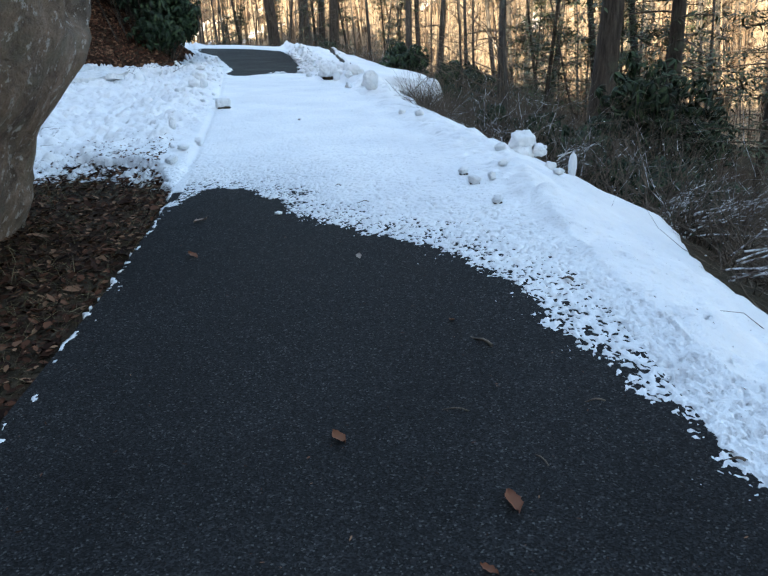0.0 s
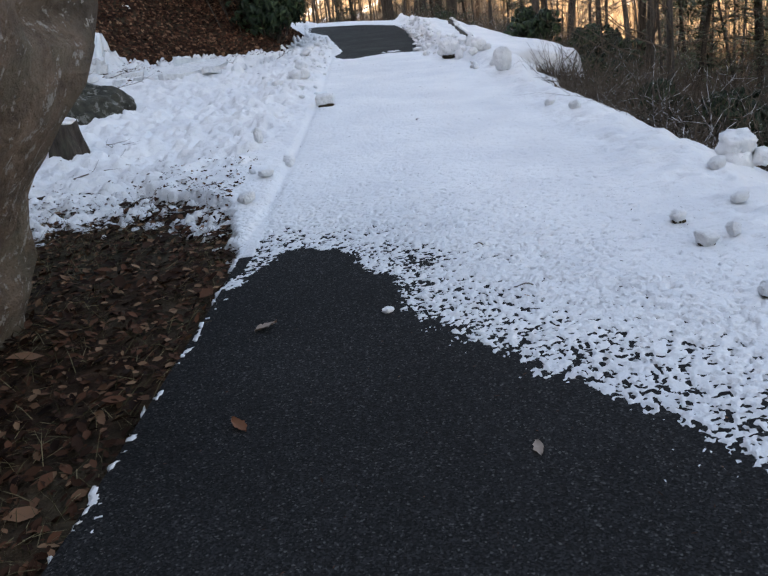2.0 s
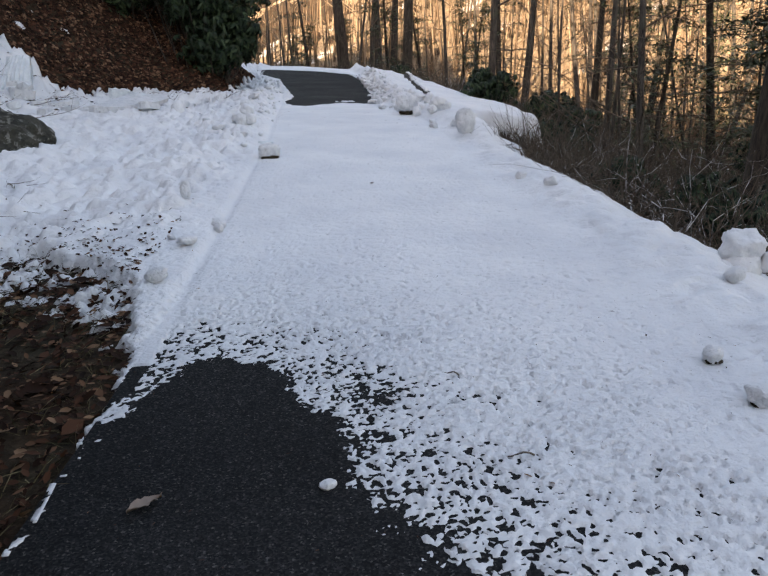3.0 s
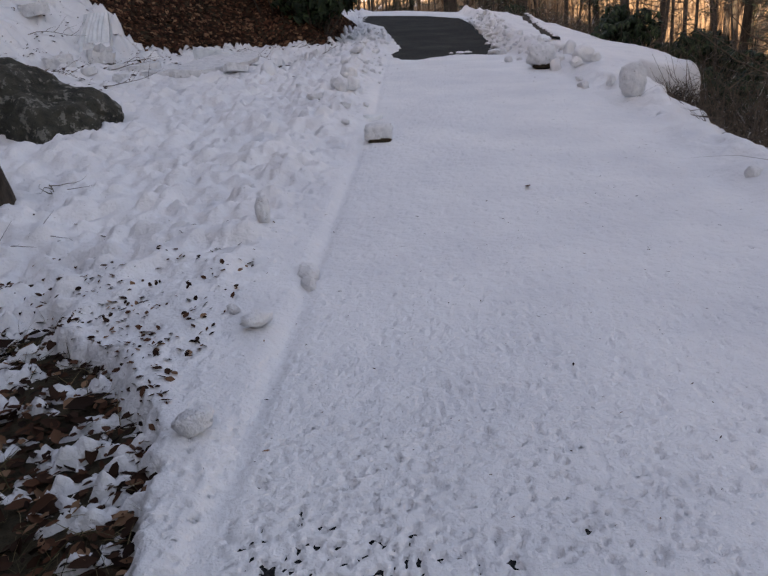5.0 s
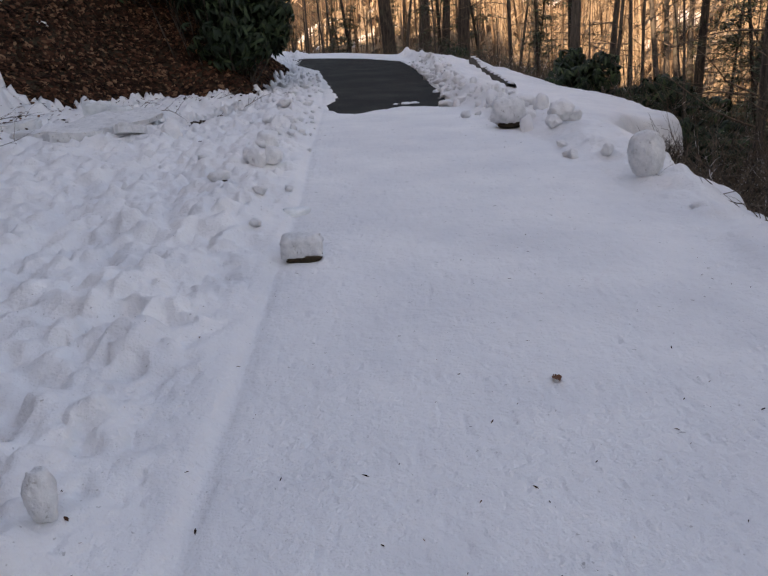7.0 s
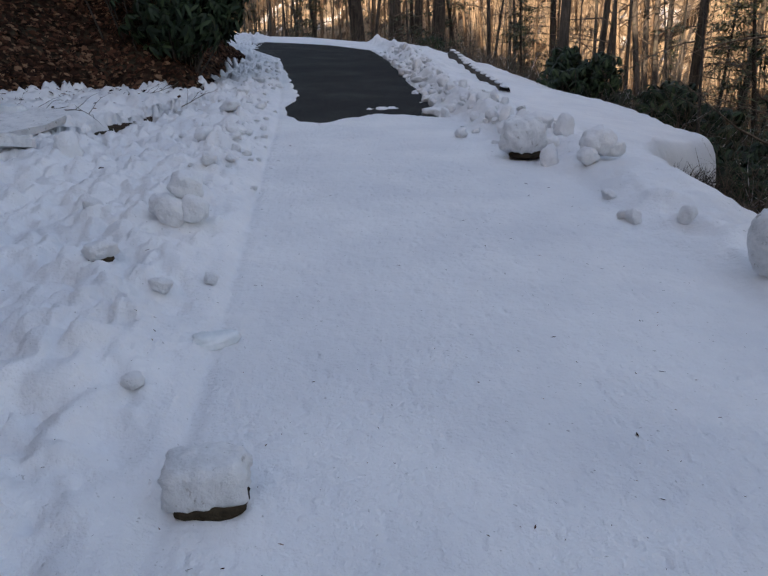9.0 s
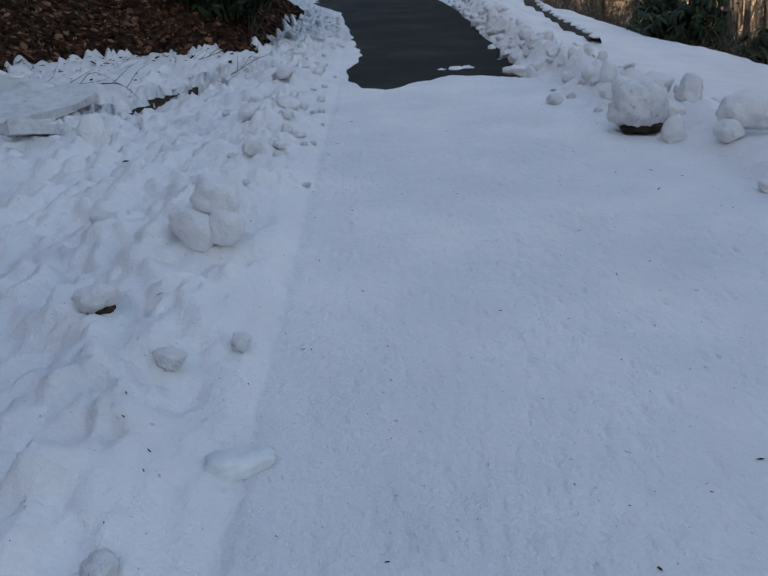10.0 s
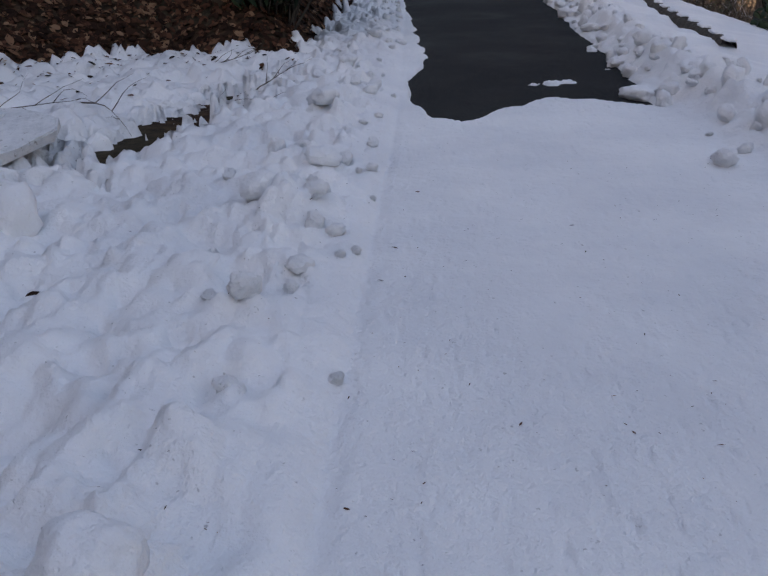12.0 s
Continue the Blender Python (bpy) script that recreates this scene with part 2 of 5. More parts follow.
def tex_noise(nt, scale, detail=4, rough=0.6, stretch=None, kind="Object"):
    n = nt.nodes.new("ShaderNodeTexNoise")
    n.inputs["Scale"].default_value, n.inputs["Detail"].default_value, n.inputs["Roughness"].default_value = scale, detail, rough
    co = nt.nodes.new("ShaderNodeTexCoord")
    if stretch:
        mp = nt.nodes.new("ShaderNodeMapping")
        mp.inputs["Scale"].default_value = stretch
        nt.links.new(co.outputs[kind], mp.inputs[0])
        nt.links.new(mp.outputs[0], n.inputs["Vector"])
    else:
        nt.links.new(co.outputs[kind], n.inputs["Vector"])
    return n


def ramp(nt, source, *stops):
    r = nt.nodes.new("ShaderNodeValToRGB")
    while len(r.color_ramp.elements) < len(stops):
        r.color_ramp.elements.new(0.5)
    for el, (p, c) in zip(r.color_ramp.elements, stops):
        el.position, el.color = p, (*c, 1)
    nt.links.new(source, r.inputs[0])
    return r.outputs[0]


def mix(nt, f, c1, c2, mode="MIX"):
    m = nt.nodes.new("ShaderNodeMix")
    m.data_type, m.blend_type = "RGBA", mode
    for sock, v in ((m.inputs[0], f), (m.inputs[6], c1), (m.inputs[7], c2)):
        if isinstance(v, (int, float)):
            sock.default_value = v
        elif isinstance(v, tuple):
            sock.default_value = (*v, 1)
        else:
            nt.links.new(v, sock)
    return m.outputs[2]


def bump(nt, b, source, strength, distance):
    n = nt.nodes.new("ShaderNodeBump")
    n.inputs["Strength"].default_value, n.inputs["Distance"].default_value = strength, distance
    nt.links.new(source, n.inputs["Height"])
    prev = b.inputs["Normal"].links[0].from_socket if b.inputs["Normal"].links else None
    if prev:
        nt.links.new(prev, n.inputs["Normal"])
    nt.links.new(n.outputs[0], b.inputs["Normal"])


def random_ramp(nt, *stops, island=False):
    """A colour by object, or by loose piece of a joined mesh."""
    if island:
        return ramp(nt, nt.nodes.new("ShaderNodeNewGeometry").outputs["Random Per Island"], *stops)
    return ramp(nt, nt.nodes.new("ShaderNodeObjectInfo").outputs["Random"], *stops)


def make_materials():
    M = {}
    # snow: near white, faintly dirty in patches, granular
    m, nt, b = material("snow", 0.65, spec=0.25)
    n1 = tex_noise(nt, 1.3, 5)
    n2 = tex_noise(nt, 60, 3)
    c = ramp(nt, n1.outputs[0], (0.3, (0.68, 0.69, 0.71)), (0.65, (0.80, 0.80, 0.80)))
    n3 = tex_noise(nt, 38, 2, 0.5)
    specks = ramp(nt, n3.outputs[0], (0.235, (0.30, 0.28, 0.26)), (0.285, (1, 1, 1)))
    nt.links.new(mix(nt, 0.5, c, specks, "MULTIPLY"), b.inputs["Base Color"])
    bump(nt, b, n2.outputs[0], 0.7, 0.010)
    n4 = tex_noise(nt, 14, 4)
    bump(nt, b, n4.outputs[0], 0.8, 0.026)
    M["snow"] = m
    m, nt, b = material("packed_snow", 0.55, spec=0.3)
    n1, n2, n3 = tex_noise(nt, 9, 6, 0.7), tex_noise(nt, 40, 4, 0.7), tex_noise(nt, 22, 4, 0.6)
    c = ramp(nt, n1.outputs[0], (0.28, (0.52, 0.53, 0.54)), (0.5, (0.70, 0.71, 0.72)), (0.7, (0.80, 0.80, 0.80)))
    dirt = ramp(nt, n3.outputs[0], (0.30, (0.35, 0.31, 0.27)), (0.38, (1, 1, 1)))
    nt.links.new(mix(nt, 0.7, c, dirt, "MULTIPLY"), b.inputs["Base Color"])
    bump(nt, b, n2.outputs[0], 0.8, 0.012)
    bump(nt, b, n1.outputs[0], 0.7, 0.03)
    M["packed"] = m
    # ice: compressed bluish-grey snow slabs
    m, nt, b = material("packed_ice", 0.35, spec=0.5)
    n1 = tex_noise(nt, 6, 5)
    nt.links.new(ramp(nt, n1.outputs[0], (0.3, (0.55, 0.60, 0.62)), (0.7, (0.82, 0.85, 0.87))), b.inputs["Base Color"])
    bump(nt, b, n1.outputs[0], 0.4, 0.02)
    M["ice"] = m
    # damp asphalt with pale chips
    m, nt, b = material("asphalt", 0.75, spec=0.1)
    b.inputs["IOR"].default_value = 1.16
    n1 = tex_noise(nt, 0.9, 4)
    v = nt.nodes.new("ShaderNodeTexVoronoi")
    v.inputs["Scale"].default_value = 150
    co = nt.nodes.new("ShaderNodeTexCoord")
    nt.links.new(co.outputs["Object"], v.inputs["Vector"])
    tone = ramp(nt, n1.outputs[0], (0.3, (0.018, 0.018, 0.0185)), (0.7, (0.030, 0.030, 0.0305)))
    sep = nt.nodes.new("ShaderNodeSeparateColor")
    nt.links.new(v.outputs["Color"], sep.inputs[0])
    chips = ramp(nt, sep.outputs[0], (0.0, (0.5, 0.5, 0.5)), (0.6, (0.9, 0.9, 0.9)), (0.94, (1.5, 1.5, 1.5)), (1.0, (3.6, 3.6, 3.4)))
    nt.links.new(mix(nt, 1.0, tone, chips, "MULTIPLY"), b.inputs["Base Color"])
    bump(nt, b, v.outputs["Distance"], 0.25, 0.003)
    n2 = tex_noise(nt, 200, 2)
    bump(nt, b, n2.outputs[0], 0.5, 0.004)
    nt.links.new(ramp(nt, n1.outputs[0], (0.3, (0.55, 0.55, 0.55)), (0.7, (0.85, 0.85, 0.85))), b.inputs["Roughness"])
    M["asphalt"] = m
    # forest soil with leaf mould
    m, nt, b = material("forest_soil", 0.95, spec=0.08)
    n1, n2 = tex_noise(nt, 9, 6, 0.7), tex_noise(nt, 0.8, 4)
    c1 = ramp(nt, n1.outputs[0], (0.3, (0.014, 0.009, 0.006)), (0.5, (0.045, 0.026, 0.017)), (0.7, (0.10, 0.058, 0.035)))
    c2 = ramp(nt, n1.outputs[0], (0.3, (0.02, 0.017, 0.012)), (0.7, (0.08, 0.062, 0.04)))
    nt.links.new(mix(nt, ramp(nt, n2.outputs[0], (0.4, (0, 0, 0)), (0.6, (1, 1, 1))), c1, c2), b.inputs["Base Color"])
    bump(nt, b, n1.outputs[0], 0.8, 0.05)
    M["soil"] = m
    # sunlit hillside: dry grass and tan leaves, with rests of snow
    m, nt, b = material("dry_hillside", 0.9, spec=0.1)
    n1, n2 = tex_noise(nt, 1.6, 7, 0.75), tex_noise(nt, 0.16, 5, 0.65)
    c = ramp(nt, n1.outputs[0], (0.3, (0.10, 0.07, 0.045)), (0.5, (0.26, 0.19, 0.125)), (0.7, (0.46, 0.36, 0.25)))
    nt.links.new(mix(nt, ramp(nt, n2.outputs[0], (0.60, (0, 0, 0)), (0.66, (0.7, 0.7, 0.7))), c, (0.75, 0.72, 0.70)), b.inputs["Base Color"])
    M["hillside"] = m
    # dead leaves
    m, nt, b = material("dead_leaf", 0.85, spec=0.1)
    nt.links.new(random_ramp(nt, (0.0, (0.014, 0.007, 0.005)), (0.45, (0.04, 0.018, 0.011)), (0.8, (0.10, 0.043, 0.025)), (1.0, (0.26, 0.15, 0.09)), island=True), b.inputs["Base Color"])
    M["leaf"] = m
    m, nt, b = material("dead_grass", 0.8, spec=0.2)
    nt.links.new(random_ramp(nt, (0.0, (0.03, 0.03, 0.012)), (0.5, (0.10, 0.08, 0.04)), (1.0, (0.24, 0.19, 0.11)), island=True), b.inputs["Base Color"])
    M["grass"] = m
    m, nt, b = material("single_leaf", 0.7, spec=0.3)
    nt.links.new(random_ramp(nt, (0.0, (0.13, 0.045, 0.02)), (0.6, (0.22, 0.09, 0.04)), (1.0, (0.30, 0.24, 0.20))), b.inputs["Base Color"])
    M["leaf_single"] = m
    # evergreen broad leaves and needles
    m, nt, b = material("evergreen_leaf", 0.55, spec=0.25)
    nt.links.new(random_ramp(nt, (0.0, (0.006, 0.014, 0.007)), (0.6, (0.016, 0.033, 0.014)), (1.0, (0.04, 0.065, 0.026)), island=True), b.inputs["Base Color"])
    M["evergreen"] = m
    m, nt, b = material("hemlock_needles", 0.6, spec=0.3)
    nt.links.new(random_ramp(nt, (0.0, (0.020, 0.034, 0.018)), (0.7, (0.05, 0.07, 0.032)), (1.0, (0.09, 0.11, 0.05)), island=True), b.inputs["Base Color"])
    M["needles"] = m
    # bark: three tones
    for name, lo, hi in (("bark", (0.022, 0.018, 0.015), (0.10, 0.08, 0.065)), ("bark_grey", (0.03, 0.026, 0.023), (0.13, 0.11, 0.093)), ("twig_bark", (0.05, 0.038, 0.03), (0.22, 0.17, 0.13))):
        m, nt, b = material(name, 0.9, spec=0.2)
        n1, n2 = tex_noise(nt, 14, 6, 0.7, (1, 1, 0.14)), tex_noise(nt, 2.2, 4)
        c = ramp(nt, n1.outputs[0], (0.35, lo), (0.68, hi))
        moss = ramp(nt, n2.outputs[0], (0.55, (0, 0, 0)), (0.72, (0.6, 0.6, 0.6)))
        nt.links.new(mix(nt, moss, c, (0.085, 0.09, 0.065)), b.inputs["Base Color"])
        bump(nt, b, n1.outputs[0], 1.0, 0.03)
        M[name] = m
    m, nt, b = material("snow_dusted_twig", 0.8, spec=0.2)
    n1 = tex_noise(nt, 9, 4, 0.6)
    nt.links.new(ramp(nt, n1.outputs[0], (0.45, (0.08, 0.06, 0.05)), (0.58, (0.62, 0.62, 0.64))), b.inputs["Base Color"])
    M["dusted"] = m
    m, nt, b = material("far_bark", 0.9, spec=0.1)
    nt.links.new(random_ramp(nt, (0.0, (0.07, 0.05, 0.035)), (0.5, (0.18, 0.125, 0.085)), (1.0, (0.36, 0.27, 0.19)), island=True), b.inputs["Base Color"])
    M["far_bark"] = m
    # weathered rock with lichen
    m, nt, b = material("rock", 0.85, spec=0.3)
    n1, n2, n3 = tex_noise(nt, 1.4, 6, 0.6, (1, 1, 1.8)), tex_noise(nt, 7, 6, 0.7), tex_noise(nt, 2.6, 5, 0.65)
    c = ramp(nt, n1.outputs[0], (0.32, (0.10, 0.08, 0.06)), (0.5, (0.21, 0.155, 0.115)), (0.68, (0.30, 0.22, 0.16)))
    dark = ramp(nt, n2.outputs[0], (0.34, (0.45, 0.43, 0.40)), (0.55, (1, 1, 1)))
    c = mix(nt, 0.8, c, dark, "MULTIPLY")
    green = ramp(nt, n3.outputs[0], (0.50, (0, 0, 0)), (0.64, (0.55, 0.55, 0.55)))
    c = mix(nt, green, c, (0.15, 0.14, 0.10))
    n5 = tex_noise(nt, 11, 5, 0.75)
    lichen = ramp(nt, n5.outputs[0], (0.57, (0, 0, 0)), (0.61, (0.85, 0.85, 0.85)))
    nt.links.new(mix(nt, lichen, c, (0.44, 0.42, 0.38)), b.inputs["Base Color"])
    bump(nt, b, n2.outputs[0], 0.9, 0.08)
    bump(nt, b, n1.outputs[0], 0.6, 0.2)
    n6 = tex_noise(nt, 38, 5, 0.75)
    bump(nt, b, n6.outputs[0], 0.8, 0.02)
    M["rock"] = m
    m, nt, b = material("dark_rock", 0.85, spec=0.3)
    n1, n2 = tex_noise(nt, 3, 6, 0.7), tex_noise(nt, 9, 5, 0.7)
    c = ramp(nt, n1.outputs[0], (0.35, (0.02, 0.02, 0.016)), (0.6, (0.075, 0.072, 0.055)))
    lichen = ramp(nt, n2.outputs[0], (0.55, (0, 0, 0)), (0.60, (0.75, 0.75, 0.75)))
    nt.links.new(mix(nt, lichen, c, (0.26, 0.26, 0.23)), b.inputs["Base Color"])
    bump(nt, b, n2.outputs[0], 0.9, 0.10)
    bump(nt, b, n1.outputs[0], 0.8, 0.15)
    M["dark_rock"] = m
    return M


MAT = make_materials()


# ---- mesh helpers ----
def sheet(name, xs, ys, height, mat, keep=None):
    """A smooth height field over a grid with uneven steps."""
    X, Y = np.meshgrid(xs, ys)
    Z = height(X, Y)
    nx, ny = len(xs), len(ys)
    co = np.stack([X.ravel(), Y.ravel(), Z.ravel()], 1)
    i = (np.arange(ny - 1)[:, None] * nx + np.arange(nx - 1)[None]).ravel()
    quads = np.stack([i, i + 1, i + nx + 1, i + nx], 1)
    if keep is not None:
        k = keep(X, Y, Z).ravel()
        quads = quads[k[quads].any(1)]
        used = np.unique(quads)
        index = np.full(len(co), -1)
        index[used] = np.arange(len(used))
        co, quads = co[used], index[quads]
    return raw_mesh(name, co, quads, mat, smooth_faces=True)


def raw_mesh(name, co, faces, mat, smooth_faces=False, parent=None):
    """An object from vertices (n, 3) and equal-sided faces (m, k)."""
    me = bpy.data.meshes.new(name)
    n, (m, k) = len(co), faces.shape
    me.vertices.add(n)
    me.vertices.foreach_set("co", np.ascontiguousarray(co, dtype=np.float32).ravel())
    me.loops.add(m * k)
    me.loops.foreach_set("vertex_index", np.ascontiguousarray(faces, dtype=np.int32).ravel())
    me.polygons.add(m)
    me.polygons.foreach_set("loop_start", np.arange(0, m * k, k, dtype=np.int32))
    if smooth_faces:
        me.polygons.foreach_set("use_smooth", np.ones(m, dtype=bool))
    me.update(calc_edges=True)
    me.validate()
    me.materials.append(mat)
    ob = new(name, me)
    ob.parent = parent
    return ob


def part(name, bm, mat, parent=None, label="", smooth_faces=True):
    me = bpy.data.meshes.new(name)
    bm.to_mesh(me)
    bm.free()
    for p in me.polygons:
        p.use_smooth = smooth_faces
    me.materials.append(mat)
    ob = new(name, me)
    ob.parent = parent
    return tagged(ob, label) if label else ob


def frames_from(normal, spin):
    """Right, forward and up axes for many leaves at once."""
    up = normal / np.linalg.norm(normal, axis=1, keepdims=True)
    ref = np.where(np.abs(up[:, 2:3]) < 0.9, [[0, 0, 1.0]], [[1.0, 0, 0]])
    a = np.cross(ref, up)
    a /= np.linalg.norm(a, axis=1, keepdims=True)
    b = np.cross(up, a)
    c, s = np.cos(spin)[:, None], np.sin(spin)[:, None]
    return a * c + b * s, b * c - a * s, up


def strew(template, faces, places, normal, spin, size):
    """Vertices and faces of many copies of one small template."""
    r, f, u = frames_from(normal, spin)
    t = np.asarray(template, float)
    size = size[:, None, None]
    co = places[:, None, :] + size * (t[None, :, 0:1] * r[:, None] + t[None, :, 1:2] * f[:, None] + t[None, :, 2:3] * u[:, None])
    n = len(t)
    fc = np.asarray(faces)[None] + (np.arange(len(places)) * n)[:, None, None]
    return co.reshape(-1, 3), fc.reshape(-1, np.asarray(faces).shape[1])


LEAF = [(0, -0.5, 0.04), (0.26, -0.12, 0.09), (0.2, 0.25, 0.07), (0, 0.5, 0.02), (-0.2, 0.25, 0.1), (-0.26, -0.12, 0.06), (0, 0.05, 0.0)]
LEAF_F = [(0, 1, 6), (1, 2, 6), (2, 3, 6), (3, 4, 6), (4, 5, 6), (5, 0, 6)]


def tubes(paths, sides=5):
    """Tapered tubes along many polylines of (x, y, z, radius) rows."""
    cos, fcs, start = [], [], 0
    ang = np.arange(sides) * 2 * np.pi / sides
    for p in paths:
        p = np.asarray(p, float)
        d = np.gradient(p[:, :3], axis=0)
        d /= np.linalg.norm(d, axis=1, keepdims=True) + 1e-9
        ref = np.where(np.abs(d[:, 2:3]) < 0.9, [[0, 0, 1.0]], [[1.0, 0, 0]])
        u = np.cross(ref, d)
        u /= np.linalg.norm(u, axis=1, keepdims=True)
        v = np.cross(d, u)
        ring = p[:, None, :3] + p[:, None, 3:4] * (np.cos(ang)[None, :, None] * u[:, None] + np.sin(ang)[None, :, None] * v[:, None])
        n = len(p)
        cos.append(ring.reshape(-1, 3))
        i = (np.arange(n - 1)[:, None] * sides + np.arange(sides)[None]).ravel()
        j = (np.arange(n - 1)[:, None] * sides + (np.arange(sides)[None] + 1) % sides).ravel()
        fcs.append(np.stack([i, j, j + sides, i + sides], 1) + start)
        start += n * sides
    return np.concatenate(cos), np.concatenate(fcs)
# ---- large structure ----
def spaced(*runs):
    """Grid lines from (start, stop, step) runs."""
    out = [np.arange(a, b - 1e-6, s) for a, b, s in runs]
    return np.concatenate(out + [np.array([runs[-1][1]])])


gx = spaced((-400, -90, 40), (-90, -20, 5), (-20, -6, 0.7), (-6, 6, 0.16), (6, 20, 0.6), (20, 90, 4), (90, 400, 40))
gy = spaced((-400, -60, 40), (-60, -8, 4), (-8, 0, 0.6), (0, 30, 0.16), (30, 46, 0.4), (46, 120, 4), (120, 500, 40))
ground = sheet("ground", gx, gy, ground_z, MAT["soil"])
tagged(ground, "brown leaf-covered forest floor on a hillside", "ground", kind="structure")


hx, hy = spaced((-90, 10, 2.5), (10, 140, 2.0)), spaced((-60, 150, 2.0))
hill = sheet("hillside", hx, hy, lambda X, Y: ground_z(X, Y) + 0.1, MAT["hillside"], keep=lambda X, Y, Z: sdist(VALLEY, X, Y) > 21)
tagged(hill, "sunlit tan hillside across the valley", "ground", kind="structure")


def build_road():
    ys = spaced((-14, 0, 0.5), (0, 34.5, 0.25))
    rows = []
    for y in ys:
        l, r = float(lerp(ROAD_L, y)) - 0.03, float(lerp(FOOT_R, y) + np.interp(y, [6, 10], [-0.12, 0.25]))
        rows.append([(l + (r - l) * u, y) for u in np.linspace(0, 1, 13)])
    # the bend to the left past the evergreen shrub
    cx, cy, l0, r0 = -12.0, 34.5, float(lerp(ROAD_L, 34.5)) - 0.03, float(lerp(FOOT_R, 34.5)) + 0.25
    for a in np.linspace(6, 84, 14):
        c, s = math.cos(radians(a)), math.sin(radians(a))
        rows.append([(cx + (l0 - cx + (r0 - l0) * u) * c, cy + (l0 - cx + (r0 - l0) * u) * 0.62 * s) for u in np.linspace(0, 1, 13)])
    rows = np.array(rows)
    X, Y = rows[..., 0], rows[..., 1]
    Z = base_z(X, Y) + 0.004
    co = np.stack([X.ravel(), Y.ravel(), Z.ravel()], 1)
    n = 13
    i = (np.arange(len(rows) - 1)[:, None] * n + np.arange(n - 1)[None]).ravel()
    ob = raw_mesh("road", co, np.stack([i, i + 1, i + n + 1, i + n], 1), MAT["asphalt"], True)
    return tagged(ob, "dark damp asphalt footpath, partly bare of snow", "path", kind="structure")


build_road()


def snow_z(x, y):
    drop = np.asarray(sdist(VALLEY, x, y))
    up = np.asarray(sdist(BANK, x, y))
    g = np.where(drop < 0, base_z(x, y), ground_z(x, y) + 0.03)
    g = np.where(up > 0, ground_z(x, y) + 0.03, g)
    edge = up + 0.16 * fbm(x / 0.3, y / 0.3, 71, 3) + 0.08 * fbm(x / 0.09, y / 0.09, 73, 2)
    reach = np.interp(x, [-8, -7.0, -6.2, -5.7, -5.2, -4.8, -3.4], [2.6, 2.0, 1.5, 0.95, 0.45, 0.1, 0.05]) + 0.3 * smooth(-4.8, -5.6, x) * fbm(x / 0.7, y / 0.5, 77)
    hang = drop - lerp(OVERHANG, y) + 0.10 * fbm(x / 0.35, y / 0.35, 75, 3)
    gone = 0.4 * smooth(-0.05, 0.3, edge - reach) + 0.5 * smooth(0.0, np.interp(y, [14, 17], [0.3, 0.12]), hang)
    rough = on(up > -0.6, verge_lumps, x, y) * smooth(-0.6, 0.2, up) * 0.8 * (x < -2)
    return g + snow_h(x, y) + rough - gone


sx = spaced((-8, -4.5, 0.07), (-4.5, -2.6, 0.04), (-2.6, -1.8, 0.025), (-1.8, -1.12, 0.017), (-1.12, -0.7, 0.012), (-0.7, 2.0, 0.0105), (2.0, 2.1, 0.02), (2.1, 3.6, 0.026), (3.6, 6.8, 0.05))
sy = spaced((-4, 1.5, 0.07), (1.5, 4.0, 0.016), (4.0, 8.2, 0.0105), (8.2, 10.5, 0.02), (10.5, 19, 0.03), (19, 27, 0.05), (27, 46, 0.12))
snow = sheet("snow_cover", sx, sy, snow_z, MAT["snow"], keep=lambda X, Y, Z: Z > ground_z(X, Y) - 0.02)
tagged(snow, "thin white snow cover, trampled and lumpy at the edges", "snow", kind="structure")
# ---- woods ----
def limb(start, direction, length, radius, bend=0.25, steps=6, droop=0.0):
    p, d, rows = np.array(start, float), np.array(direction, float), []
    d /= np.linalg.norm(d)
    for i in range(steps + 1):
        rows.append((*p, radius * (1 - 0.85 * i / steps)))
        d = d + rng.normal(0, bend / steps, 3) * 1.6 + np.array([0, 0, -droop / steps])
        d /= np.linalg.norm(d)
        p = p + d * length / steps
    return rows


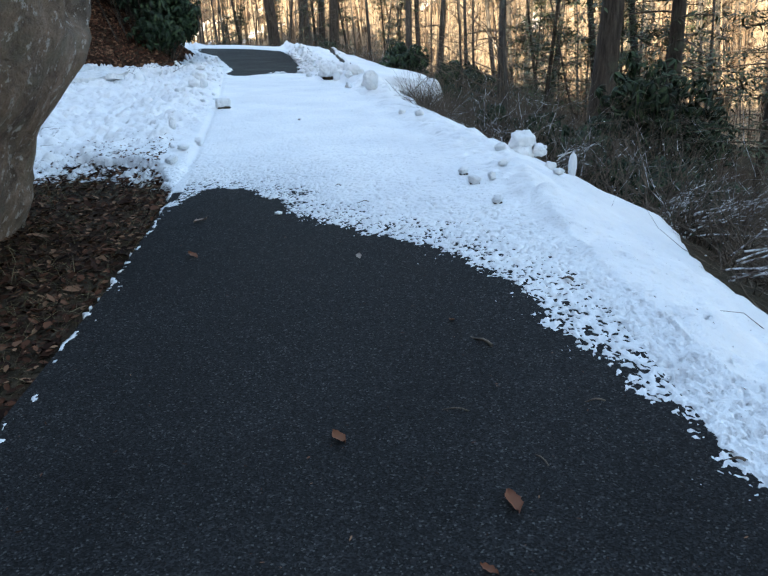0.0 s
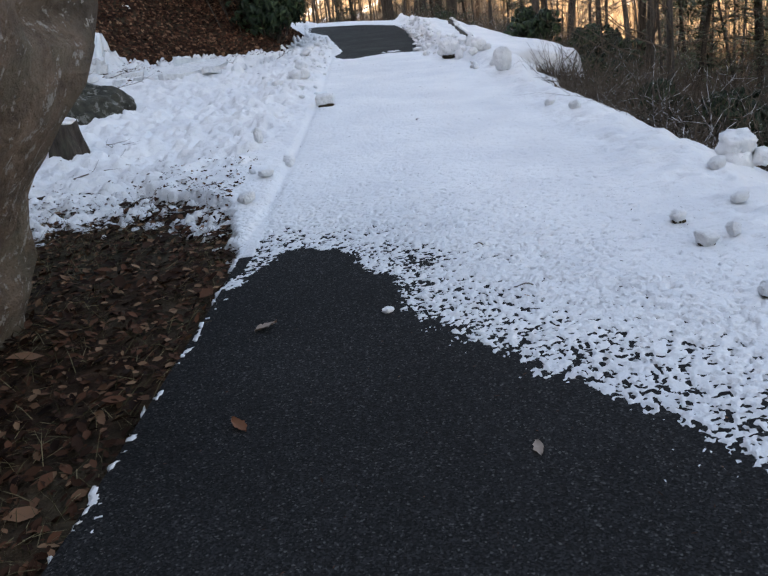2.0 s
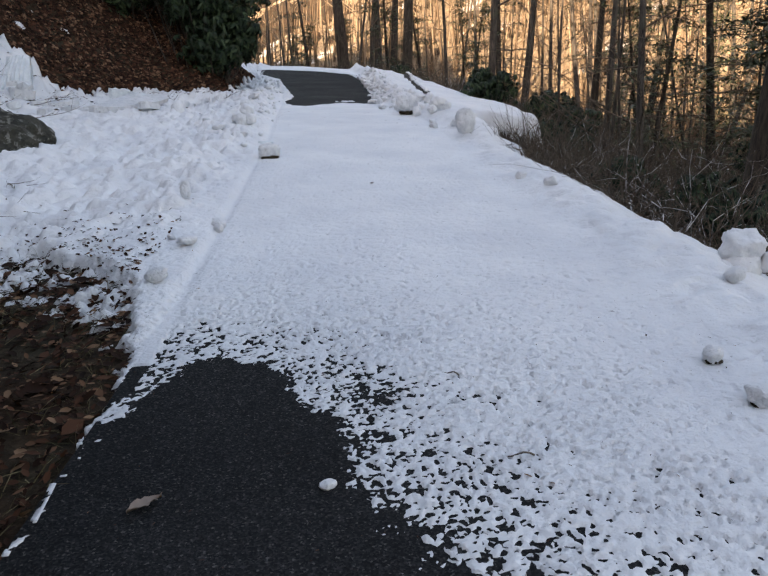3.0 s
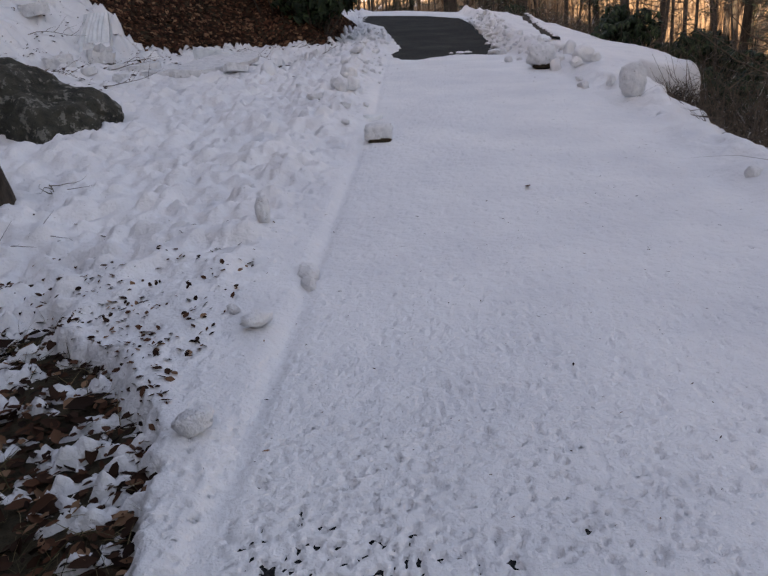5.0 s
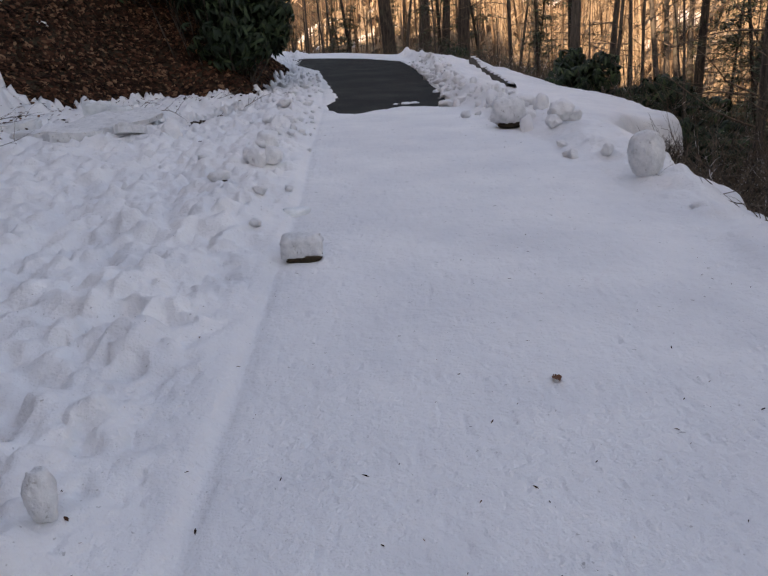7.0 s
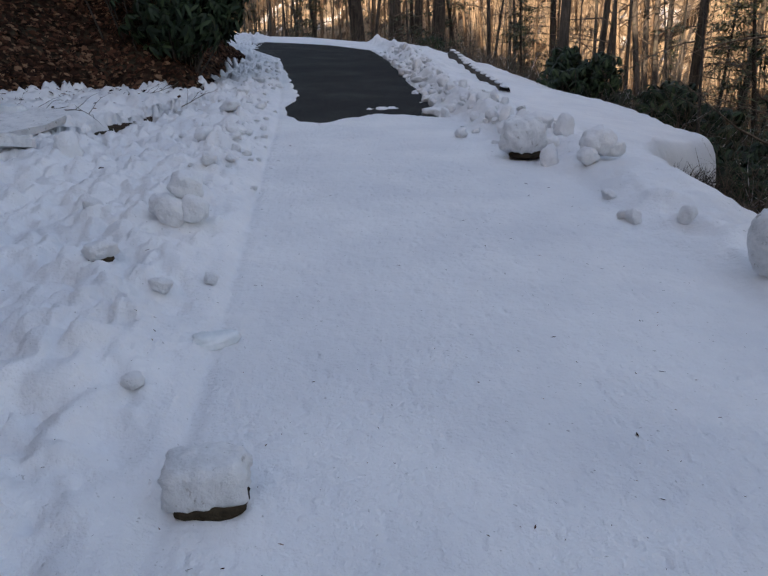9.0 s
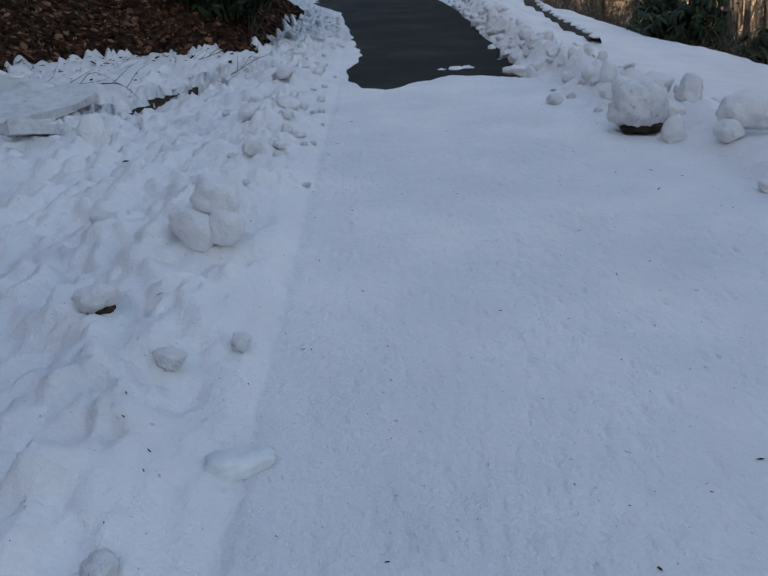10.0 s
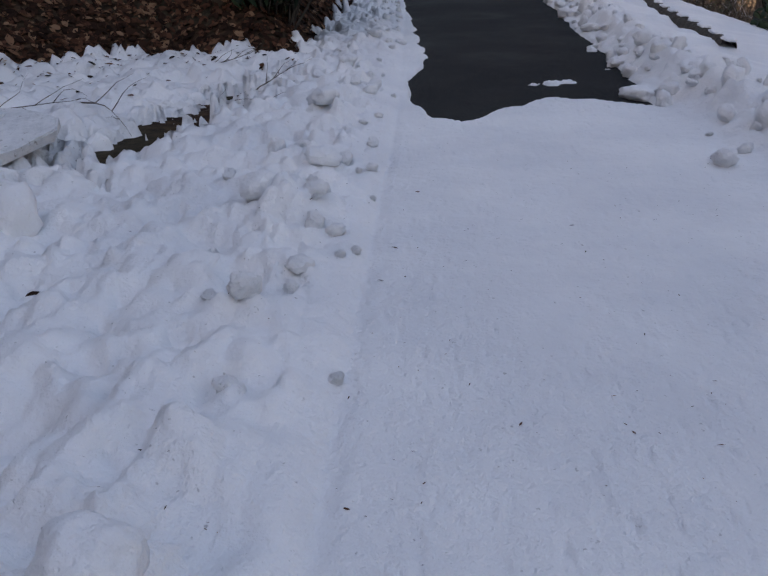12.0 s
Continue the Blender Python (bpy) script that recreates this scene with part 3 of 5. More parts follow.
def make_bare_tree(height, radius, lean, mat, branches=16, first=0.25):
    """Empty at the foot > trunk, limbs."""
    tree = new("tree")
    path = []
    wob = rng.normal(0, 0.05, (9, 2)).cumsum(0)
    for i in range(9):
        u = i / 8
        r = radius * (1 - 0.75 * u) * (1 + 0.6 * math.exp(-u * 22))
        path.append((lean[0] * height * u + wob[i, 0] * u, lean[1] * height * u + wob[i, 1] * u, -0.4 + (height + 0.4) * u, r))
    co, fc = tubes([path], 12)
    raw_mesh("trunk", co, fc, mat, True, tree)
    paths = []
    for k in range(branches):
        u = first + (1 - first) * (k + rng.random()) / branches
        i = min(int(u * 8), 7)
        p = np.array(path[i]) * (1 - (u * 8 - i)) + np.array(path[i + 1]) * (u * 8 - i)
        a = rng.random() * 6.283
        length = (0.30 * (1.1 - u) + 0.08) * height * rng.uniform(0.5, 1.1)
        main = limb(p[:3], (math.cos(a), math.sin(a), rng.uniform(0.1, 0.9)), length, min(0.035, p[3] * 0.28), 0.5)
        paths.append(main)
        for _ in range(4):
            q = main[rng.integers(2, 6)]
            paths.append(limb(q[:3], (*rng.normal(0, 1, 2), rng.uniform(-0.2, 1)), length * 0.4, q[3] * 0.6, 0.7, 4))
    co, fc = tubes(paths, 4)
    tagged(raw_mesh("branching", co, fc, MAT["twig_bark"], True, tree), kind="stuff")
    return tree


SPRAY = [(0, 0, 0), (0.11, 0.3, -0.05), (0.07, 0.75, -0.16), (0, 1, -0.26), (-0.07, 0.75, -0.16), (-0.11, 0.3, -0.05)]
SPRAY_F = [(0, 1, 5), (1, 2, 4), (1, 4, 5), (2, 3, 4)]


def make_hemlock(height, radius, lean, low=0.12, boughs=46, density=90):
    """Empty at the foot > trunk, limbs, crown of drooping needle sprays."""
    tree = new("tree")
    path = []
    for i in range(9):
        u = i / 8
        path.append((lean[0] * height * u, lean[1] * height * u, -0.5 + (height + 0.5) * u, radius * (1 - 0.8 * u) * (1 + 0.5 * math.exp(-u * 22))))
    co, fc = tubes([path], 12)
    raw_mesh("trunk", co, fc, MAT["bark"], True, tree)
    paths, places, dirs = [], [], []
    for k in range(boughs):
        u = low + (0.98 - low) * rng.random()
        i = min(int(u * 8), 7)
        p = np.array(path[i]) * (1 - (u * 8 - i)) + np.array(path[i + 1]) * (u * 8 - i)
        a = rng.random() * 6.283
        length = (0.28 * (1.05 - u) + 0.04) * height * rng.uniform(0.5, 1.0)
        b = limb(p[:3], (math.cos(a), math.sin(a), 0.15), length, 0.008 + 0.005 * length, 0.4, 7, 0.5)
        paths.append(b)
        b = np.array(b)
        for _ in range(density):
            f = rng.uniform(1.2, 6.99)
            j = int(f)
            q = b[j] * (1 - f + j) + b[min(j + 1, 7)] * (f - j)
            side = rng.normal(0, 0.14 * (1 + length * 0.22), 3) * (1, 1, 0.3)
            places.append(q[:3] + side)
            dirs.append((math.cos(a) + rng.normal(0, 0.6), math.sin(a) + rng.normal(0, 0.6), rng.normal(-0.1, 0.2)))
    co, fc = tubes(paths, 4)
    tagged(raw_mesh("branching", co, fc, MAT["twig_bark"], True, tree), kind="stuff")
    places, dirs = np.array(places), np.array(dirs)
    n = len(places)
    normal = np.stack([rng.normal(0, 0.3, n), rng.normal(0, 0.3, n), np.ones(n)], 1)
    co, fc = strew(SPRAY, SPRAY_F, places, normal, rng.random(n) * 6.283, rng.uniform(0.10, 0.27, n))
    tagged(raw_mesh("crown", co, fc, MAT["needles"], False, tree), kind="stuff")
    return tree


def foot_z(x, y):
    return float(ground_z(np.array([x]), np.array([y]))[0]) - 0.05


def stand(ob, x, y, turn=0.0, scale=1.0, label="", group="", category="tree"):
    ob.matrix_basis = pose(x, y, foot_z(x, y), 0, 0, turn) @ Matrix.Scale(scale, 4)
    return tagged(ob, label, category, group)


HEM = "dark hemlock tree with drooping needle boughs on the slope"
BARE_T = "bare brown winter tree on the wooded slope"
# the four dark trunks where the path bends
for x, y, r, lx, ly in ((3.67, 49.9, 0.42, -0.07, 0.0), (6.1, 43.1, 0.30, 0.03, 0.0), (6.2, 55.2, 0.32, -0.02, 0.0), (6.1, 49.3, 0.26, 0.05, 0.0)):
    stand(make_bare_tree(17, r, (lx, ly), MAT["bark"], 14, 0.35), x, y, label="tall dark bare trunk at the bend of the path", group="trees at the bend")
# large trunks on the slope beside the snow bank
R1 = stand(make_hemlock(15, 0.28, (0.10, 0.0), 0.28, 34), 7.3, 14.6, label=HEM, group="slope trees")
R2 = stand(make_hemlock(14, 0.19, (0.04, 0.02), 0.1, 60, 95), 8.9, 14.4, label=HEM, group="slope trees")
R5 = stand(make_hemlock(13, 0.16, (0.16, 0.02), 0.15, 50, 95), 10.2, 17.5, label=HEM, group="slope trees")
for x, y, t, s in ((9.0, 10.5, 40, 0.8), (12.5, 21.0, 100, 1.0), (14.0, 27.0, 200, 1.05), (12.0, 33.0, 300, 0.95), (17.0, 22.0, 20, 1.1), (10.5, 41.0, 80, 0.9), (2.0, 58.0, 130, 1.0), (16.5, 38, 10, 1.0)):
    c = copy_thing(R2 if s < 1 else R5, pose(0, 0, 0))
    stand(c, x, y, t, s, HEM, "slope trees")
T_A = stand(make_bare_tree(16, 0.16, (0.03, 0.01), MAT["bark_grey"], 20), 7.7, 32.2, label=BARE_T, group="slope trees")
T_B = stand(make_bare_tree(15, 0.12, (0.08, 0.0), MAT["bark_grey"], 20), 9.5, 34.4, label=BARE_T, group="slope trees")
T_C = stand(make_bare_tree(11, 0.09, (0.05, 0.02), MAT["bark_grey"], 22, 0.12), 8.0, 22.0, label=BARE_T, group="slope trees")
T_D = stand(make_bare_tree(8, 0.045, (0.06, -0.02), MAT["bark_grey"], 24, 0.1), 6.8, 19.0, label=BARE_T, group="slope trees")
T_E = stand(make_bare_tree(7, 0.035, (-0.05, 0.04), MAT["bark_grey"], 24, 0.1), 7.6, 24.0, label=BARE_T, group="slope trees")
T_F = stand(make_hemlock(7, 0.09, (0.02, 0.02), 0.05, 60, 45), 11.5, 13.0, label="young hemlock with low drooping boughs on the slope", group="slope trees")
spots = []
while len(spots) < 150:
    x, y = rng.uniform(-14, 30), rng.uniform(4, 70)
    d = float(sdist(VALLEY, x, y))
    if 1.6 < d < 26 and all((x - a) ** 2 + (y - b) ** 2 > 1.6 for a, b in spots):
        spots.append((x, y))
for k, (x, y) in enumerate(spots):
    d = float(sdist(VALLEY, x, y))
    kind = (T_D, T_E, T_C, T_D, T_F, T_E, T_B, T_D, T_C, T_F, T_E, T_A)[k % 12]
    if d < 3 and kind in (T_A, T_B, T_F):
        kind = T_D
    c = stand(copy_thing(kind, pose(0, 0, 0)), x, y, rng.random() * 360, rng.uniform(0.6, 1.3), kind["label"], "slope trees")
    c.matrix_basis = c.matrix_basis @ pose(0, 0, 0, rng.normal(0, 5), rng.normal(0, 5), 0)

# distant hillside woods, sunlit
def far_woods():
    paths = []
    X, Y = rng.uniform(-60, 90, 9000), rng.uniform(0, 120, 9000)
    D = sdist(VALLEY, X, Y)
    ok = (D > 24) & (D < 75)
    X, Y = X[ok][:1100], Y[ok][:1100]
    Z = ground_z(X, Y) - 0.1
    for x, y, z in zip(X, Y, Z):
        h, r = rng.uniform(6, 15), rng.uniform(0.04, 0.17)
        lx, ly = rng.normal(0, 0.06, 2) * h
        paths.append([(x, y, z, r), (x + lx * 0.5, y + ly * 0.5, z + h * 0.5, r * 0.6), (x + lx, y + ly, z + h, r * 0.2)])
        for _ in range(6):
            u, a = rng.uniform(0.2, 0.95), rng.random() * 6.283
            b = (x + lx * u, y + ly * u, z + h * u)
            l = rng.uniform(0.6, 2.6)
            paths.append([(*b, r * 0.3), (b[0] + l * math.cos(a), b[1] + l * math.sin(a), b[2] + l * 0.7, 0.015)])
    by = {}
    for p in paths:
        by.setdefault(len(p), []).append(p)
    cos, fcs, s = [], [], 0
    for ps in by.values():
        co, fc = tubes(ps, 4)
        cos.append(co)
        fcs.append(fc + s)
        s += len(co)
    return tagged(raw_mesh("distant_woods", np.concatenate(cos), np.concatenate(fcs), MAT["far_bark"], True), "distant sunlit bare woods across the valley", "woods", kind="stuff")


far_woods()


def far_thicket():
    """Thin saplings and stems between the far trunks."""
    n = 14000
    x, y = rng.uniform(-30, 75, n), rng.uniform(0, 100, n)
    d = sdist(VALLEY, x, y)
    k = (d > 15) & (d < 62)
    x, y, m = x[k], y[k], int(k.sum())
    z, h, r = ground_z(x, y) - 0.1, rng.uniform(1.5, 6, m), rng.uniform(0.012, 0.04, m)
    tip = np.stack([x + rng.normal(0, 0.25, m) * h, y + rng.normal(0, 0.25, m) * h, z + h], 1)
    foot = np.stack([x, y, z], 1)
    ang = np.arange(3) * 2 * np.pi / 3
    ring = np.stack([np.cos(ang), np.sin(ang), 0 * ang], 1)
    co = np.concatenate([foot[:, None] + r[:, None, None] * ring, tip[:, None] + 0.3 * r[:, None, None] * ring], 1).reshape(-1, 3)
    q = np.array([(0, 1, 4, 3), (1, 2, 5, 4), (2, 0, 3, 5)])
    fc = (q[None] + 6 * np.arange(m)[:, None, None]).reshape(-1, 4)
    return tagged(raw_mesh("distant_thicket", co, fc, MAT["far_bark"], False), "sunlit thicket of thin bare stems across the valley", "thicket", kind="stuff")


far_thicket()


# tangle of bare brush along the drop
def brush(name, stems, near, far, mat, label, thick=(0.004, 0.011)):
    n = stems * 12
    x, y = rng.uniform(1, 17, n), rng.uniform(0.5, 42, n)
    d = sdist(VALLEY, x, y)
    k = (d > near + np.interp(y, [6, 10, 13], [1.2, 0.6, 0])) & (d < far) & (rng.random(n) < 1.3 - d / far)
    x, y, d = x[k][:stems], y[k][:stems], d[k][:stems]
    z = ground_z(x, y) - 0.05
    paths = []
    for i in range(len(x)):
        h = rng.uniform(0.4, 1.3) + 0.24 * min(d[i], 6)
        main = limb((x[i], y[i], z[i]), (*rng.normal(0, 0.6, 2), 1), h, rng.uniform(*thick), 1.0, 5)
        paths.append(main)
        for _ in range(2):
            q = main[rng.integers(1, 5)]
            paths.append(limb(q[:3], (*rng.normal(0, 1, 2), 0.5), h * 0.5, q[3] * 0.7, 1.0, 5))
    co, fc = tubes(paths, 3)
    return tagged(raw_mesh(name, co, fc, mat, True), label, "brush", kind="stuff")


brush("brush", 6800, 0.5, 8, MAT["twig_bark"], "tangle of bare brown twigs and brush on the slope", (0.005, 0.013))
brush("snowy_brush", 900, 0.6, 8, MAT["dusted"], "bare brush twigs dusted with snow on the slope", (0.006, 0.013))


def lip_tufts():
    """Dead stalks and roots hanging in the gap under the edge of the snow shelf."""
    paths = []
    for _ in range(420):
        u = rng.random()
        x, y = 3.9 + 1.75 * u + rng.normal(0, 0.07), 18.45 + 1.75 * u ** 1.2 + rng.normal(0, 0.10)
        z = float(base_z(np.array([x]), np.array([y]))[0]) - 0.42
        paths.append(limb((x, y, z), (rng.normal(0.2, 0.5), rng.normal(-0.3, 0.5), 1), rng.uniform(0.2, 0.5), rng.uniform(0.004, 0.009), 1.2, 5))
    co, fc = tubes(paths, 3)
    return tagged(raw_mesh("dead_stalks", co, fc, MAT["bark"], True), "dark dead stalks under the edge of the snow shelf", "brush", kind="stuff")


lip_tufts()


# ---- evergreen shrubs ----
def make_shrub(lobes, whorls, leaf=0.13):
    """Empty at the foot > stems, leaves: whorls of long drooping leaves over several uneven lobes (x, y, z, radius, height)."""
    shrub = new("evergreen_shrub")
    share = np.array([l[3] * l[4] for l in lobes])
    tips, outs = [], []
    for (cx, cy, cz, r, h), k in zip(lobes, (whorls * share / share.sum()).astype(int)):
        v = rng.normal(0, 1, (k, 3))
        v /= np.linalg.norm(v, axis=1, keepdims=True)
        shape = 0.80 + 0.30 * fbm(v[:, 0] * 2.6 + cx * 5, v[:, 1] * 2.6 + v[:, 2] * 2.1, 81, 3)
        depth = 1 - 0.45 * rng.random(k) ** 2
        tips.append(v * (r, r, h) * (shape * depth)[:, None] + (cx, cy, cz))
        outs.append(v)
    tips, outs = np.concatenate(tips), np.concatenate(outs)
    keep = tips[:, 2] > -0.1
    tips, outs = tips[keep], outs[keep]
    n = len(tips)
    paths = []
    for t in tips[:: max(1, n // 50)]:
        foot = np.array((t[0] * 0.35, t[1] * 0.35, -0.4)) + rng.normal(0, 0.12, 3) * (1, 1, 0)
        bow = (foot + t) / 2 + rng.normal(0, 0.15, 3)
        paths.append([(*foot, 0.022), (*bow, 0.012), (*t, 0.004)])
    co, fc = tubes(paths, 5)
    tagged(raw_mesh("stemwork", co, fc, MAT["bark"], True, shrub), kind="stuff")
    k = 9
    places = np.repeat(tips, k, 0)
    out = np.repeat(outs * (1, 1, 0.5), k, 0) + rng.normal(0, 0.25, (n * k, 3)) + (0, 0, 0.75)
    spin = np.tile(np.arange(k) * 2 * np.pi / k, n) + rng.normal(0, 0.25, n * k)
    co, fc = strew(DROOP, [(0, 1, 6), (1, 2, 6), (2, 3, 6), (3, 4, 6), (4, 5, 6), (5, 0, 6)], places, out, spin, rng.uniform(0.7, 1.25, n * k) * leaf)
    tagged(raw_mesh("foliage", co, fc, MAT["evergreen"], False, shrub), kind="stuff")
    return shrub


DROOP = [(0, 0, 0), (0.12, 0.28, -0.14), (0.12, 0.52, -0.46), (0, 0.72, -0.86), (-0.12, 0.52, -0.46), (-0.12, 0.28, -0.14), (0, 0.38, -0.22)]
SH = "dark evergreen shrub with drooping leaves"
bush = stand(make_shrub(((0.15, -0.1, 0.7, 0.95, 0.9), (0.5, 0.3, 1.9, 1.05, 1.1), (-0.5, 0.5, 2.3, 1.15, 1.1), (-1.6, 1.1, 3.6, 1.3, 1.0), (-0.2, 0.9, 3.6, 1.5, 1.4), (0.95, 0.0, 1.0, 0.5, 0.75)), 2500, 0.2), -1.85, 24.7, label=SH + " on the leafy bank", category="shrub", group="bank shrubs")
for x, y, t, z in ((-4.3, 26.4, 40, 1.1), (-2.3, 29.0, 160, 1.0), (-6.4, 25.2, 20, 1.15), (-8.6, 22.6, 75, 1.1), (-7.6, 28.6, 250, 1.35), (-3.4, 32.5, 300, 1.1), (-9.5, 19.0, 120, 1.2)):
    stand(copy_thing(bush, pose(0, 0, 0)), x, y, t, z, SH + " on the leafy bank", "bank shrubs", "shrub")
small = stand(make_shrub(((0, 0, 0.45, 0.75, 0.55), (0.45, 0.2, 0.75, 0.45, 0.4), (-0.4, 0.3, 0.85, 0.5, 0.45)), 330, 0.16), 5.8, 12.2, label=SH + " below the snow bank", category="shrub", group="slope shrubs")
for x, y, t, s in ((6.7, 10.0, 40, 1.2), (5.2, 14.2, 90, 0.8), (7.4, 17.0, 200, 1.2), (6.9, 21.5, 20, 1.0), (6.2, 27.0, 300, 1.2), (8.5, 26.0, 60, 1.6), (5.6, 9.4, 0, 0.8), (9.5, 30.0, 10, 1.5), (6.0, 41.0, 80, 1.6)):
    stand(copy_thing(small, pose(0, 0, 0)), x, y, t, s, SH + " below the snow bank", "slope shrubs", "shrub")
tall = stand(make_shrub(((0, 0, 0.9, 1.2, 1.0), (0.5, 0.3, 2.0, 0.9, 0.9), (-0.6, -0.2, 2.4, 0.9, 1.0)), 480, 0.19), 8.0, 12.9, label=SH + " among the slope trees", category="shrub", group="slope shrubs")
for x, y, t, s in ((9.4, 14.2, 60, 0.9), (10.6, 19.5, 220, 0.8)):
    stand(copy_thing(tall, pose(0, 0, 0)), x, y, t, s, SH + " among the slope trees", "slope shrubs", "shrub")


# rests of snow caught in the brush
def caught_snow():
    n = 9000
    x, y = rng.uniform(2, 15, n), rng.uniform(0.5, 40, n)
    d = sdist(VALLEY, x, y)
    k = (d > 0.5) & (d < 8) & (fbm(x / 1.1, y / 1.1, 95) > 0.1)
    x, y, m = x[k], y[k], int(k.sum())
    z = ground_z(x, y) + 0.05 + rng.random(m) ** 1.5 * 0.9
    normal = np.stack([rng.normal(0, 0.2, m), rng.normal(0, 0.2, m), np.ones(m)], 1)
    t = [(1, 0, 0), (0, 0.6, 0), (-1, 0, 0), (0, -0.6, 0), (0, 0, 0.5), (0, 0, -0.3)]
    f = [(0, 1, 4), (1, 2, 4), (2, 3, 4), (3, 0, 4), (1, 0, 5), (2, 1, 5), (3, 2, 5), (0, 3, 5)]
    co, fc = strew(t, f, np.stack([x, y, z], 1), normal, rng.random(m) * 6.283, np.clip(rng.lognormal(-4.7, 0.4, m), 0.005, 0.018))
    return tagged(raw_mesh("caught_snow", co, fc, MAT["snow"], True), "small rests of snow caught in the brush", "snow", kind="stuff")


caught_snow()


# ---- leaf litter ----
def litter(name, n, region, size, label, lift=0.012, lift_spread=0.0):
    x, y = region(n)
    e = 0.05
    z = ground_z(x, y)
    normal = np.stack([-(ground_z(x + e, y) - z) / e, -(ground_z(x, y + e) - z) / e, np.ones(len(x))], 1)
    normal = normal + rng.normal(0, 0.28, normal.shape)
    co, fc = strew(LEAF, LEAF_F, np.stack([x, y, z + lift + (0.02 + lift_spread) * rng.random(len(x))], 1), normal, rng.random(len(x)) * 6.283, np.clip(rng.lognormal(-0.1, 0.35, len(x)), 0.4, 1.8) * size)
    return tagged(raw_mesh(name, co, fc, MAT["leaf"], False), label, "leaves", kind="stuff")


def on_bank(n):
    x, y = rng.uniform(-9, -0.4, n), rng.uniform(18, 31, n)
    k = (sdist(BANK, x, y) > -0.12) & (sdist(BANK, x, y) < 6)
    return x[k], y[k]


def on_soil(n):
    x, y = rng.uniform(-3.4, -0.5, n), rng.uniform(1, 10.2, n)
    k = (sdist(SOIL, x, y) > -0.02 - 1.2 * rng.random(n) ** 3) & (x < lerp(ROAD_L, y) - 0.04)
    return x[k], y[k]


litter("leaf_litter", 60000, on_bank, 0.10, "brown fallen leaves covering the steep bank")
litter("leaf_litter", 18000, on_soil, 0.05, "brown fallen leaves beside the path", 0.004, 0.02)


def dead_grass():
    n = 16000
    x, y = rng.uniform(-3.2, -0.6, n), rng.uniform(1.2, 10.0, n)
    clump = fbm(x / 0.35, y / 0.35, 91) > -0.25
    k = clump & (sdist(SOIL, x, y) > -0.3) & (x < lerp(ROAD_L, y) - 0.05)
    x, y = x[k], y[k]
    normal = np.stack([rng.normal(0, 0.5, len(x)), rng.normal(0, 0.5, len(x)), np.full(len(x), 0.5)], 1)
    blade = [(0.014, 0, 0), (-0.014, 0, 0), (-0.01, 0.5, 0.08), (0.01, 0.5, 0.08), (0, 1, 0.02)]
    co, fc = strew(blade, [(0, 1, 2), (0, 2, 3), (3, 2, 4)], np.stack([x, y, ground_z(x, y) + 0.01], 1), normal, rng.random(len(x)) * 6.283, rng.uniform(0.06, 0.16, len(x)))
    return tagged(raw_mesh("dead_grass", co, fc, MAT["grass"], False), "flattened dead grass beside the path", "grass", kind="stuff")


dead_grass()


def on_soil_few(n):
    x, y = on_soil(n)
    return x[:260], y[:260]


litter("large_leaves", 900, on_soil_few, 0.10, "large reddish brown fallen leaves beside the path", 0.012, 0.02)


def on_snow(n):
    x, y = rng.uniform(-4.2, -0.5, n), rng.uniform(7.4, 13.0, n)
    d = sdist(SOIL, x, y)
    k = (d < 0.1) & (d > -1.9) & (rng.random(n) < np.exp(d / 0.38)) & (x < lerp(ROAD_L, y) - 0.3)
    return x[k], y[k]


def snow_litter():
    x, y = on_snow(13000)
    m = len(x)
    normal = np.stack([rng.normal(0, 0.45, m), rng.normal(0, 0.45, m), np.ones(m)], 1)
    co, fc = strew(LEAF, LEAF_F, np.stack([x, y, snow_z(x, y) + 0.006], 1), normal, rng.random(m) * 6.283, np.clip(rng.lognormal(-3.5, 0.4, m), 0.012, 0.05))
    return tagged(raw_mesh("leaf_litter", co, fc, MAT["leaf"], False), "dark fallen leaves poking through thin snow", "leaves", kind="stuff")


def bank_scraps():
    """Leaves and twig bits lying on the snow below and on the bank."""
    x, y = rng.uniform(-7.8, -1.2, 5200), rng.uniform(15.5, 24, 5200)
    d = sdist(BANK, x, y)
    k = (d < 1.6) & (rng.random(len(x)) < np.exp(-np.abs(d - 0.1) / 0.7))
    x, y = x[k], y[k]
    m = len(x)
    normal = np.stack([rng.normal(0, 0.4, m), rng.normal(0, 0.4, m), np.ones(m)], 1)
    co, fc = strew(LEAF, LEAF_F, np.stack([x, y, snow_z(x, y) + 0.012], 1), normal, rng.random(m) * 6.283, np.clip(rng.lognormal(-2.9, 0.4, m), 0.03, 0.12))
    return tagged(raw_mesh("leaf_litter", co, fc, MAT["leaf"], False), "brown leaves scattered on the snow below the bank", "leaves", kind="stuff")


snow_litter()
bank_scraps()


